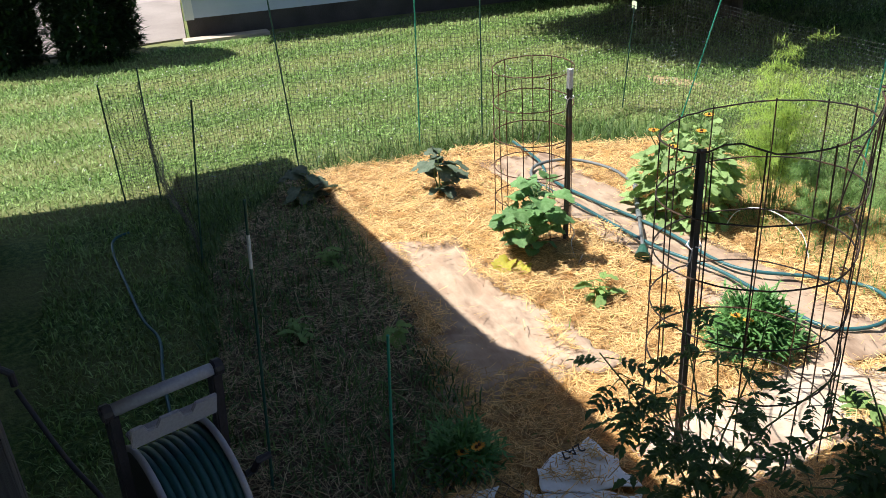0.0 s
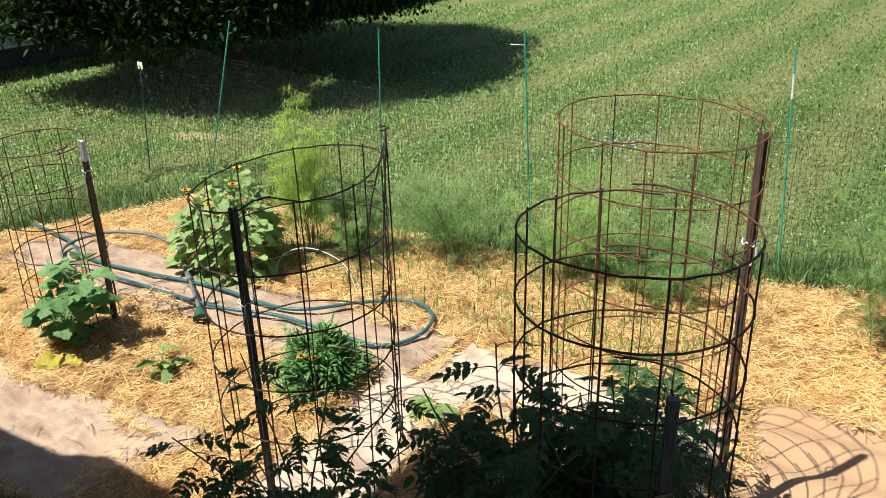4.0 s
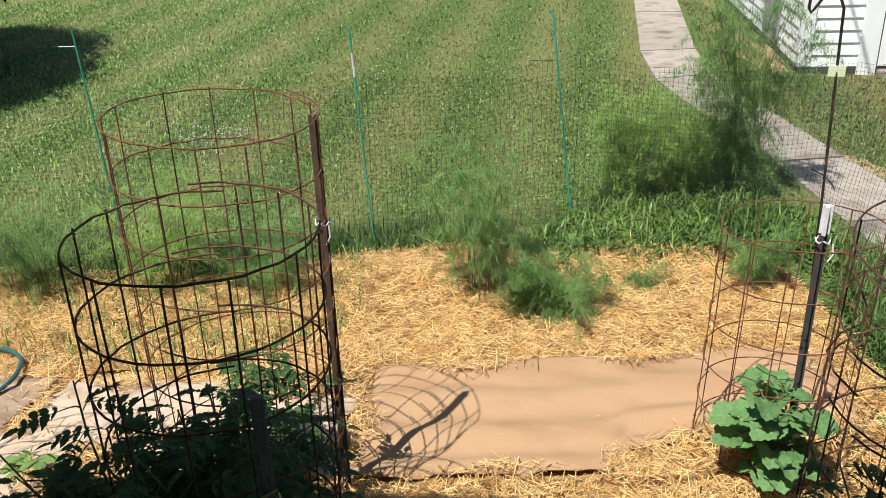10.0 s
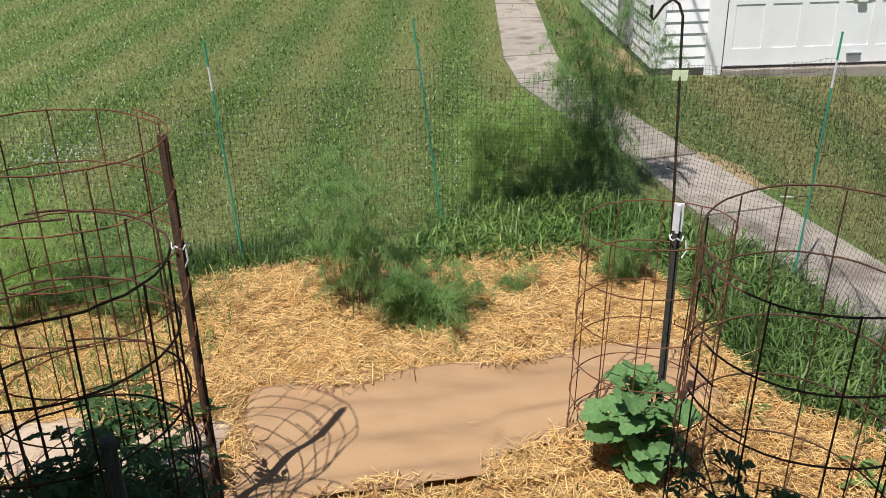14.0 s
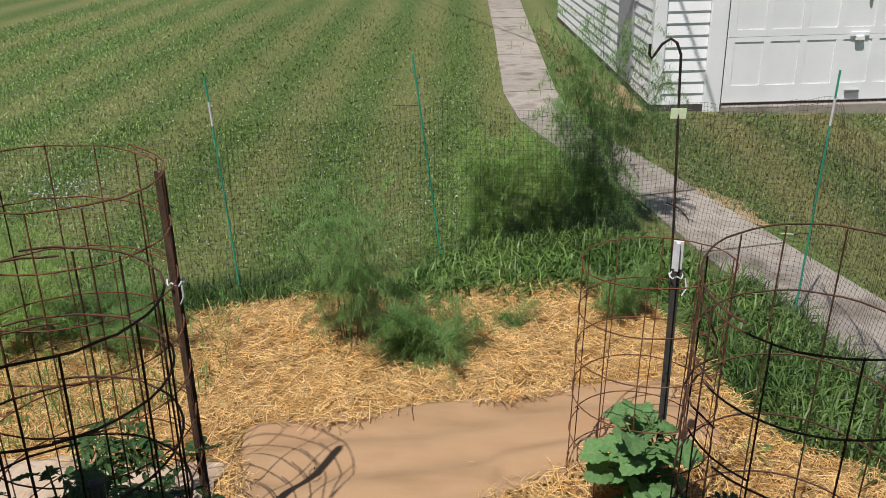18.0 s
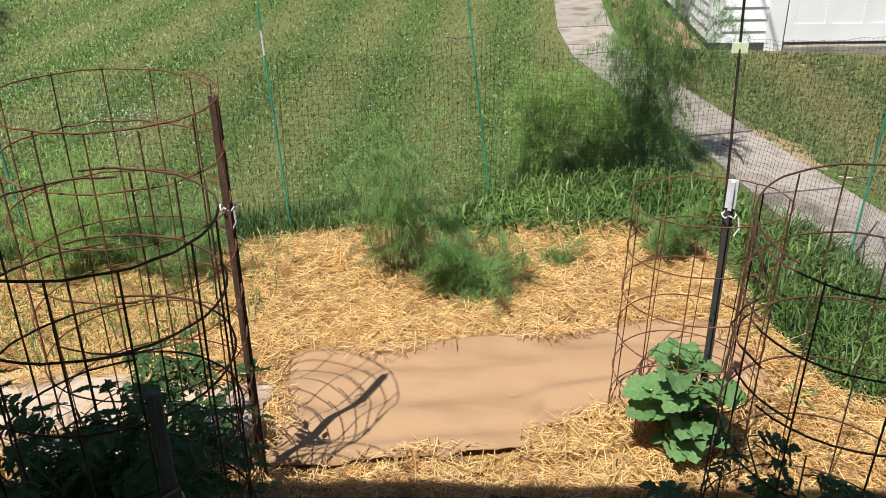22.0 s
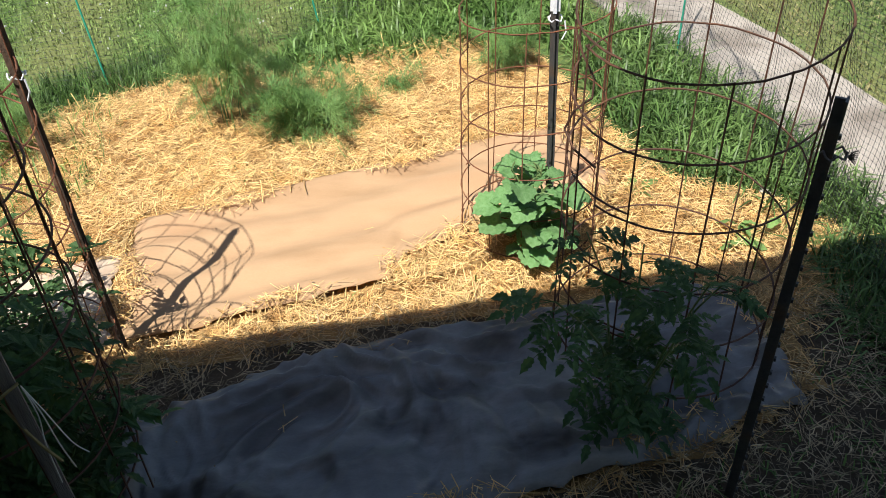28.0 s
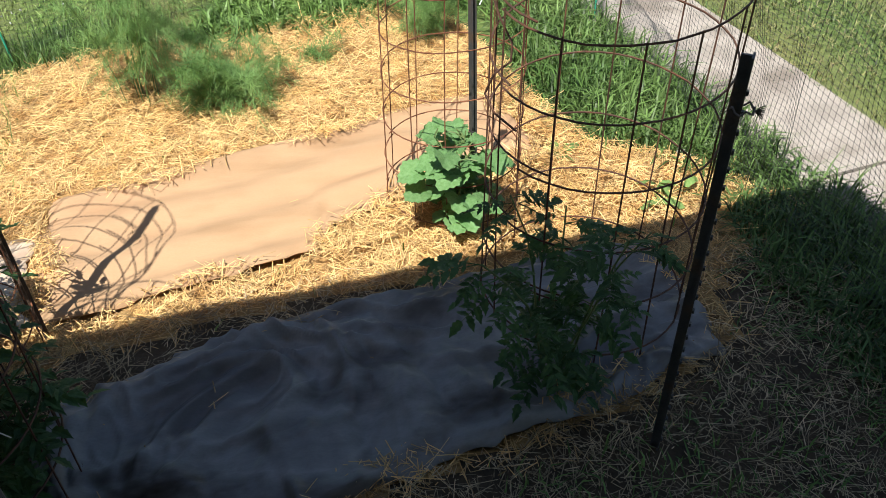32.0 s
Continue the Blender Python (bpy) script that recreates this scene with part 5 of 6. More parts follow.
bushy("marigold", -2.90, 2.37, 0.215, 0.245, 3800, 0.058, "marigold_leaf", "dense green marigold bush in straw", "marigold", 3, 1)
bushy("marigold", -2.72, 0.74, 0.16, 0.16, 1700, 0.045, "marigold_leaf", "low marigold with orange blooms in the shade", "marigold", 4, 2)


def feathery(name, x, y, h, r, n, mat, label, category, seed, stems=9, droop=0.3, needle=0.05, lean=(0, 0), width=0.0028, low=0.32, twigs=12):
    """Thin stems with side twigs and clouds of needles."""
    p = thing(name, pose(x, y, 0), label, category)
    rs = np.random.default_rng(seed)
    roots, ways = [], []
    per = n // (stems * twigs)
    for s in range(stems):
        a, far, top = rs.uniform(0, 6.28), r * rs.uniform(0.1, 0.75), h * rs.uniform(0.6, 1.0)
        b0 = np.array([math.cos(a), math.sin(a), 0]) * r * 0.15 * rs.uniform(0, 1)
        pts = [b0 + np.array([far * t ** 1.6 * math.cos(a) + lean[0] * t, far * t ** 1.6 * math.sin(a) + lean[1] * t, top * (t - 0.12 * droop * t ** 4) - 0.02]) for t in np.linspace(0, 1, 6)]
        part("stem", Geo().tube(pts, 0.0028, 5, taper=0.4), "stem", p)
        for k in range(twigs):
            t = rs.uniform(low, 1.0) * 4.999
            i = int(t)
            q = pts[i] * (1 - t + i) + pts[i + 1] * (t - i)
            c, e = rs.uniform(0, 6.28), rs.uniform(-0.1, 0.7)
            w = np.array([math.cos(c) * math.cos(e), math.sin(c) * math.cos(e), math.sin(e)])
            ln = r * rs.uniform(0.25, 0.6)
            u = rs.uniform(0, 1, per)
            pos = q + u[:, None] * w * ln - np.array([0, 0, 1]) * (droop * ln * u * u)[:, None]
            roots.append(pos + rs.normal(size=(per, 3)) * 0.008)
            wy = w + 0.9 * rs.normal(size=(per, 3))
            ways.append(wy / np.linalg.norm(wy, axis=1, keepdims=True))
    roots, ways = np.concatenate(roots), np.concatenate(ways)
    roots[:, 2] = roots[:, 2].clip(0.01, None)
    k = len(roots)
    v, lo, si = blades(roots, ways, rs.uniform(0.5, 1.4, k) * needle, np.full(k, width), rs.uniform(0, 0.5, k))
    ob = new("fronds", big_mesh("fronds", v, lo, si, mat))
    ob.parent = p
    tagged(ob, kind="stuff")
    return p


feathery("asparagus_fern", -4.06, 3.47, 1.22, 0.38, 11000, "fern_light", "tall bright green asparagus fern", "asparagus", 1, 16, 0.25)
feathery("asparagus_fern", -3.75, 3.55, 0.60, 0.40, 7000, "fern", "low feathery asparagus fern", "asparagus", 12, 8, 0.3)
feathery("asparagus_fern", -3.15, 3.95, 0.80, 0.65, 8000, "fern", "loose feathery asparagus clump by the netting", "asparagus", 2, 14, 0.4)
feathery("asparagus_fern", -2.45, 4.10, 0.80, 0.60, 9000, "fern_mid", "loose feathery asparagus clump by the netting", "asparagus", 3, 12, 0.4)
feathery("asparagus_fern", -1.80, 4.25, 0.50, 0.45, 7000, "fern", "low feathery asparagus clump by the netting", "asparagus", 13, 9, 0.4)
feathery("asparagus_fern", -0.60, 4.27, 1.04, 0.60, 11500, "fern", "airy asparagus fern rising from straw", "asparagus", 4, 12, 0.35, lean=(-0.02, 0.12))
feathery("asparagus_fern", -0.13, 4.20, 0.40, 0.46, 9500, "fern", "low dense asparagus fern in straw", "asparagus", 5, 16, 0.5, needle=0.06, low=0.2, twigs=8)
feathery("asparagus_fern", 0.28, 5.92, 0.98, 0.46, 19000, "fern_mid", "dense dark asparagus bush behind lilies", "asparagus", 6, 18, 0.35, low=0.08, twigs=16)
feathery("asparagus_fern", 0.68, 6.0, 0.88, 0.48, 17000, "fern_mid", "pale feathery asparagus beside the walk", "asparagus", 14, 14, 0.4, low=0.05, twigs=18)
feathery("asparagus_fern", 1.10, 6.20, 1.95, 0.74, 48000, "fern", "tall drooping grey-green asparagus by the walk", "asparagus", 7, 18, 0.9, low=0.1, twigs=26)
feathery("asparagus_fern", 0.98, 4.65, 0.42, 0.30, 4500, "fern", "small asparagus tuft in straw", "asparagus", 8, 7, 0.3)
feathery("asparagus_fern", 0.36, 4.52, 0.20, 0.14, 900, "fern", "tiny asparagus sprig in straw", "asparagus", 9, 4, 0.3)


def tuft(name, poly, n, length, width, mat, label, category, up=(35, 88), droop=(0.2, 1.1), z=0.0):
    x, y = scatter(poly, n)
    bare = np.zeros(len(x), bool)
    for p in PAPERS:
        bare |= inside(p, x, y)
    x, y = x[~bare], y[~bare]
    k = len(x)
    v, lo, si = blades(np.stack([x, y, np.full(k, z)], 1), dirs(k, *up), rng.uniform(*length, k), rng.uniform(*width, k), rng.uniform(*droop, k))
    return tagged(new(name, big_mesh(name, v, lo, si, mat)), label, category, kind="stuff")


tuft("daylily_leaves", [(-0.4, 4.85), (-0.05, 5.45), (0.45, 5.85), (1.1, 5.95), (1.65, 5.55), (1.6, 5.1), (1.0, 5.08), (0.53, 4.92), (0.0, 4.85)], 10500, (0.14, 0.32), (0.007, 0.015), "lily_mid",
     "dense mat of strap-shaped daylily leaves", "daylilies", (12, 80), (0.4, 1.5))
tuft("tall_grass", [(1.50, 5.2), (1.45, 4.0), (1.66, 3.35), (2.1, 3.0), (2.35, 2.75), (2.5, 2.7), (2.35, 3.6), (2.1, 4.7), (1.95, 5.2)], 6500, (0.12, 0.32), (0.005, 0.012), "grass_dark",
     "tall uncut grass strip beside the walk", "grass", (22, 86), (0.3, 1.4))
tuft("tall_grass", [(2.0, 2.75), (1.9, 2.2), (2.0, 1.7), (2.1, 0.8), (2.6, 0.8), (2.6, 2.7)], 6000, (0.10, 0.30), (0.004, 0.010), "grass_dark", "tall uncut grass in the shade", "grass", (22, 86), (0.3, 1.4))
for side, over in (([(2.42, 2.8), (2.28, 3.7), (2.06, 4.6), (1.80, 5.7), (1.55, 6.9)], 0.05), ([(3.12, 2.9), (2.98, 3.85), (2.80, 4.85), (2.48, 5.9), (2.12, 7.1), (1.72, 8.5)], -0.06)):
    tuft("edge_grass", [(x + over, y) for x, y in side] + [(x - 1.4 * over, y) for x, y in reversed(side)], 1500, (0.04, 0.11), (0.003, 0.007), "grass_dark", "grass creeping over the edge of the walk", "grass", (20, 80), (0.2, 1.2), 0.01)
EDGE = [(-6.40, -0.3), (-6.40, 1.6), (-6.2, 3.0), (-5.7, 3.8), (-4.4, 4.1), (-3.0, 4.3), (-2.0, 4.5), (-1.4, 4.8), (-0.9, 5.05), (-0.3, 5.0)]
band = [(x + 0.10, y - 0.12) for x, y in EDGE] + [(x - 0.18, y + 0.30) for x, y in reversed(EDGE)]
tuft("edge_grass", band, 34000, (0.06, 0.19), (0.003, 0.008), "grass_dark", "long grass fringe along the netting", "grass", (30, 88), (0.2, 1.2))
tuft("weeds", [(-4.6, 3.2), (-2.0, 3.2), (-1.25, 3.7), (-1.2, 4.4), (-1.5, 4.9), (-4.4, 4.2)], 7000, (0.06, 0.22), (0.003, 0.007), "lily", "scattered grass weeds growing through straw", "weeds", (45, 88), (0.2, 0.9))
# darker leaf colour here deepens the shade on this end of the bed
tuft("weeds", [(-6.3, -0.1), (-3.0, -0.2), (-2.4, 0.5), (-3.0, 0.95), (-5.0, 0.95), (-6.3, 0.9)], 10000, (0.05, 0.20), (0.003, 0.009), "grass_dark", "green weeds growing through shaded straw", "weeds", (35, 88), (0.2, 1.0))
tuft("weeds", [(0.3, 0.7), (2.4, 0.7), (2.5, 2.6), (2.1, 2.5), (1.75, 2.1), (1.3, 1.7), (0.4, 1.5)], 4200, (0.05, 0.15), (0.003, 0.009), "lily", "green weeds growing through shaded straw", "weeds", (35, 88), (0.2, 1.0))
tuft("edge_grass", [(-2.3, 4.35), (-1.5, 4.6), (-0.9, 4.85), (-0.6, 5.0), (-0.9, 5.2), (-1.6, 5.0), (-2.4, 4.7)], 6000, (0.08, 0.26), (0.003, 0.008), "grass_dark", "dark uncut grass under the netting", "grass", (30, 88), (0.2, 1.2))
tuft("edge_grass", [(-6.45, 0.9), (-6.40, 1.7), (-6.2, 2.9), (-5.7, 3.75), (-4.5, 4.05), (-4.5, 4.5), (-5.9, 4.2), (-6.6, 3.2), (-6.8, 1.8), (-6.75, 0.9)], 9000, (0.10, 0.26), (0.003, 0.008), "grass_dark", "dark uncut grass along the far edge of the bed", "grass", (30, 88), (0.2, 1.2))
tuft("weeds", BED, 900, (0.04, 0.12), (0.003, 0.008), "lily", "scattered grass weeds growing through straw", "weeds", (45, 88), (0.2, 0.9), 0.02)


def build_lawn_blades():
    """Short mown blades, dense near the bed and thinner away from it."""
    areas = [([(-8.5, -1.5), (-6.3, -1.5), (-6.3, 4.0), (-4.3, 4.2), (-1.4, 4.9), (0, 5.3), (1.5, 6.9), (0.7, 9.5), (-8.5, 9.5)], 170000), ([(-12.2, -3), (-8.5, -3), (-8.5, 14), (-12.2, 14)], 70000),
             ([(-9, 9.5), (0.62, 9.5), (0.64, 22), (-9, 22)], 90000), ([(3.0, 3.5), (7, 3.5), (7, 10), (2.4, 10), (1.5, 8.3), (2.6, 6.2)], 60000), ([(3.2, -1), (7, -1), (7, 3.5), (3.1, 3.5)], 20000),
             ([(-6.4, -1.0), (-3.2, -1.0), (-3.2, -0.2), (-5.1, -0.05), (-6.4, 0.7)], 14000), ([(1.45, 9.0), (2.2, 9.8), (1.6, 17), (1.42, 17)], 9000)]
    vs, los, sis, off = [], [], [], 0
    pale_side = []
    for poly, n in areas:
        x, y = scatter(poly, n)
        thin = rng.uniform(size=len(x)) < np.clip(1.6 - y / 14, 0.1, 1)
        x, y = x[thin], y[thin]
        k = len(x)
        if x.min() < 1.2:
            # paler, slightly wider blades towards the neighbouring house
            side = x + 0.12 * y + rng.normal(size=k) * 0.6 < -2.9
            pale_side.append((x[side], y[side]))
            x, y = x[~side], y[~side]
            k = len(x)
            if not k:
                continue
        far = np.clip((np.hypot(x, y) - 4) / 8, 0, 1.5)
        v, lo, si = blades(np.stack([x, y, np.zeros(k)], 1), dirs(k, 15, 80), rng.uniform(0.03, 0.075, k), rng.uniform(0.0035, 0.0075, k) * (1 + far), rng.uniform(0.1, 1.0, k))
        if x.min() > 1.2:
            tagged(new("grass_blades", big_mesh("grass_blades", v, lo, si, "blade_dry")), "short dry lawn grass beside the walk", "grass", kind="stuff")
            continue
        vs.append(v), los.append(lo + off), sis.append(si)
        off += len(v)
    x, y = np.concatenate([q[0] for q in pale_side]), np.concatenate([q[1] for q in pale_side])
    k = len(x)
    far = np.clip((np.hypot(x, y) - 4) / 8, 0, 1.5)
    v, lo, si = blades(np.stack([x, y, np.zeros(k)], 1), dirs(k, 15, 80), rng.uniform(0.03, 0.08, k), rng.uniform(0.004, 0.009, k) * (1 + far), rng.uniform(0.1, 1.0, k))
    tagged(new("grass_blades", big_mesh("grass_blades", v, lo, si, "blade_pale")), "pale green lawn grass with wider blades", "grass", kind="stuff")
    tagged(new("grass_blades", big_mesh("grass_blades", np.concatenate(vs), np.concatenate(los), np.concatenate(sis), "blade")), "short mown lawn grass", "grass", kind="stuff")
    x, y = scatter([(-11, -1), (-6.7, -1), (-6.7, 4), (-4.3, 4.7), (0, 5.7), (0.4, 12), (-9, 12)], 3000)
    x, y = np.append(x, rng.normal(-3.4, 0.22, 140)), np.append(y, rng.normal(7.0, 0.25, 140))
    k = len(x)
    v, lo, si = rods(np.stack([x, y, rng.uniform(0.04, 0.06, k)], 1), dirs(k, 0, 60), np.full(k, 0.014), rng.uniform(0.008, 0.016, k))
    tagged(new("clover_flowers", big_mesh("clover_flowers", v, lo, si, "net_white")), "tiny white clover heads in the lawn", "clover", kind="stuff")


build_lawn_blades()


def tree(x, y, trunk_h, r_trunk, centre, radii, clumps, per, size, mat, label, seed, low=-1.0, upper=None, branch=None):
    """A tapered trunk, limbs, and a crown of leaf clumps with gaps."""
    t = thing("tree", pose(x, y, 0), label, "tree")
    rs = np.random.default_rng(seed)
    c = np.array(centre)
    part("trunk", Geo().tube([(0, 0, -0.1), (0.02, 0.01, trunk_h * 0.4), (0.06, -0.03, trunk_h), (0.1, 0.0, c[2] + radii[2] * 0.5)], r_trunk, 12, taper=0.3), "bark", t)
    d = rs.normal(size=(clumps, 3))
    d /= np.linalg.norm(d, axis=1, keepdims=True)
    d[:, 2] = d[:, 2].clip(low, 1)
    mids = c + d * radii * rs.uniform(0.55, 1.0, (clumps, 1)) ** 0.6
    if upper:
        # unseen upper crown, added along the sun's rays to deepen the shade below
        base = mids - c
        for up in upper:
            more = rs.choice(clumps, clumps // 2, replace=False)
            mids = np.concatenate([mids, base[more] * (1.1, 1.1, 1.2) + np.array(up)])
        clumps = len(mids)
    for low_end in branch or ():
        # a low side branch
        b = rs.normal(size=(60, 3))
        b /= np.linalg.norm(b, axis=1, keepdims=True)
        mids = np.concatenate([mids, np.array(low_end) + b * (0.95, 0.9, 0.5) * rs.uniform(0.4, 1.0, (60, 1))])
        clumps = len(mids)
    for q in mids[:: max(1, clumps // 16)]:
        z = min(trunk_h * rs.uniform(0.5, 1.2), c[2])
        part("limb", Geo().tube([(0.03, 0, z), tuple((q * 0.5 + np.array([0, 0, 0.6 * z + 0.3]))), tuple(q)], r_trunk * 0.3, 6, taper=0.25), "bark", t)
    root = (mids[:, None] + rs.normal(size=(clumps, per, 3)) * np.array([0.26, 0.26, 0.2])).reshape(-1, 3)
    root[:, 2] = np.where(root[:, 2] < 0.7, 0.7 + rs.uniform(0, 0.25, len(root)), root[:, 2])
    way = rs.normal(size=root.shape) + [0, 0, -0.4]
    way /= np.linalg.norm(way, axis=1, keepdims=True)
    k = len(root)
    v, lo, si = blades(root, way, rs.uniform(0.7, 1.4, k) * size, rs.uniform(0.4, 0.65, k) * size, rs.uniform(0, 0.6, k))
    ob = new("crown", big_mesh("crown", v, lo, si, mat))
    ob.parent = t
    tagged(ob, kind="stuff")
    return t


tree(-9.55, 7.45, 1.8, 0.20, (0, 0, 2.4), (2.4, 2.65, 1.75), 560, 230, 0.075, "tree_leaf", "dark shade tree with branches hanging low over the lawn", 3, upper=((-0.55, -0.85, 4.5), (-1.0, -1.6, 6.2)), branch=((-0.4, -1.9, 1.2), (1.75, 1.1, 1.35), (1.9, 0.1, 1.5), (1.5, -1.0, 1.25), (0.7, -1.5, 1.15)))
tree(-4.9, 24.0, 3.0, 0.17, (0, 0, 5.5), (2.6, 2.6, 2.2), 120, 60, 0.16, "tree_leaf", "tree with a bare trunk beside a lane", 4, low=-0.4)
tree(-14.5, 21.0, 2.0, 0.2, (0, 0, 3.0), (2.5, 2.5, 2.3), 160, 70, 0.14, "tree_leaf", "dark tree at the edge of the lawn", 5)


def shrub(x, y, r, h, label, seed):
    s = thing("cedar_shrub", pose(x, y, 0), label, "shrub", "cedar shrubs")
    part("trunk", Geo().tube([(0, 0, -0.05), (0, 0, h * 0.8)], 0.06, 8, taper=0.3), "bark", s)
    rs = np.random.default_rng(seed)
    n = 26000
    z = rs.uniform(0.02, 1, n)
    prof = np.sqrt(np.clip(1 - ((z - 0.35) / 0.68) ** 2, 0.02, 1))
    a = rs.uniform(0, 6.283, n)
    q = prof * r * (rs.uniform(0.4, 1, n) ** 0.4) * (1 + 0.12 * np.sin(5 * a + 9 * z) + 0.08 * np.sin(11 * a - 23 * z))
    root = np.stack([q * np.cos(a), q * np.sin(a), z * h], 1)
    way = np.stack([np.cos(a), np.sin(a), np.full(n, 0.5)], 1) + 0.7 * rs.normal(size=(n, 3))
    way /= np.linalg.norm(way, axis=1, keepdims=True)
    v, lo, si = blades(root, way, rs.uniform(0.07, 0.14, n), rs.uniform(0.03, 0.05, n), rs.uniform(0, 0.5, n))
    ob = new("foliage", big_mesh("foliage", v, lo, si, "cedar"))
    ob.parent = s
    tagged(ob, kind="stuff")


shrub(-12.2, -0.55, 0.54, 3.2, "round clipped dark cedar shrub beside a drive", 1)
shrub(-12.4, -1.75, 0.54, 3.2, "round clipped dark cedar shrub beside a drive", 2)


# ---- hoses, reel and small things ----
def curve_pts(ctrl, n=8, closed=False):
    """A smooth line through control points."""
    c = [Vector(p) for p in ctrl]
    out = []
    k = len(c)
    for i in range(k - 1):
        p0, p1, p2, p3 = c[max(i - 1, 0)], c[i], c[i + 1], c[min(i + 2, k - 1)]
        for j in range(n):
            t = j / n
            out.append(0.5 * (2 * p1 + (p2 - p0) * t + (2 * p0 - 5 * p1 + 4 * p2 - p3) * t * t + (3 * p1 - p0 - 3 * p2 + p3) * t ** 3))
    return out + [c[-1]]


def build_hoses():
    z = 0.085
    h = thing("garden_hose", Matrix.Identity(4), "teal garden hose looped over paper and straw", "garden hose")
    a = [(-6.15, 2.62, z), (-5.65, 2.60, z), (-5.25, 2.50, z), (-4.80, 2.56, z), (-4.15, 2.70, z), (-3.55, 2.76, z), (-3.25, 3.06, z), (-3.02, 3.24, z), (-2.80, 3.18, z), (-2.72, 2.95, z), (-2.84, 2.74, z), (-3.23, 2.70, z),
         (-3.57, 2.66, z), (-3.96, 2.53, z), (-4.71, 2.44, z), (-5.2, 2.38, z)]
    part("hose", Geo().tube(curve_pts(a, 10), 0.011, 8), "hose_green", h, smooth=True)
    b = [(-5.2, 2.38, z), (-5.42, 2.42, z + 0.01), (-5.53, 2.56, z + 0.02), (-5.49, 2.80, z + 0.02), (-5.21, 2.97, z + 0.01), (-4.87, 2.97, z)]
    part("hose_lead", Geo().tube(curve_pts(b, 10), 0.012, 8), "hose_grey", h, "faded dark hose lead", smooth=True)
    w = thing("watering_wand", Matrix.Identity(4), "grey watering wand lying on straw", "watering wand")
    p0, p1 = Vector((-4.87, 2.97, z)), Vector((-3.98, 2.45, 0.10))
    part("grip", Geo().tube([p0, p0.lerp(p1, 0.6)], 0.019, 10), "hose_grey", w)
    part("tube", Geo().tube([p0.lerp(p1, 0.6), p1], 0.012, 8), "galvanised", w)
    part("rose", Geo().tube([p1, p1 + Vector((0.035, -0.025, -0.01)), p1 + Vector((0.07, -0.05, -0.03))], 0.018, 12, taper=2.6), "stake_dark", w, "round sprinkler head")
    h2 = thing("garden_hose", Matrix.Identity(4), "thin teal hose lying on the shaded lawn", "garden hose")
    c = [(-5.93, -0.46, 0.03), (-5.85, -0.56, 0.03), (-5.60, -0.57, 0.03), (-5.03, -0.50, 0.03), (-4.6, -0.44, 0.03), (-4.33, -0.37, 0.03), (-3.9, -0.38, 0.04), (-3.2, -0.36, 0.05), (-2.7, -0.33, 0.25)]
    part("hose", Geo().tube(curve_pts(c, 10), 0.009, 8), "hose_green", h2, smooth=True)
    # a loop of stiff wire over the fern
    l = thing("wire_hoop", Matrix.Identity(4), "thin pale wire hoop bent over the bed", "wire hoop")
    part("wire", Geo().tube(curve_pts([(-4.02, 3.05, 0.0), (-4.0, 3.15, 0.17), (-3.8, 3.22, 0.24), (-3.55, 3.25, 0.18), (-3.42, 3.22, 0.0)], 8), 0.003, 5), "cap_white", l)
    l = thing("wire_hoop", Matrix.Identity(4), "thin pale wire curl at the foot of a post", "wire hoop")
    part("wire", Geo().tube(curve_pts([(-4.22, 2.05, 0.30), (-4.20, 2.10, 0.18), (-4.18, 2.07, 0.13), (-4.15, 2.07, 0.07), (-4.08, 2.05, 0.03), (-4.02, 2.03, 0.06), (-4.02, 2.06, 0.12)], 8), 0.0025, 5), "cap_white", l)


build_hoses()


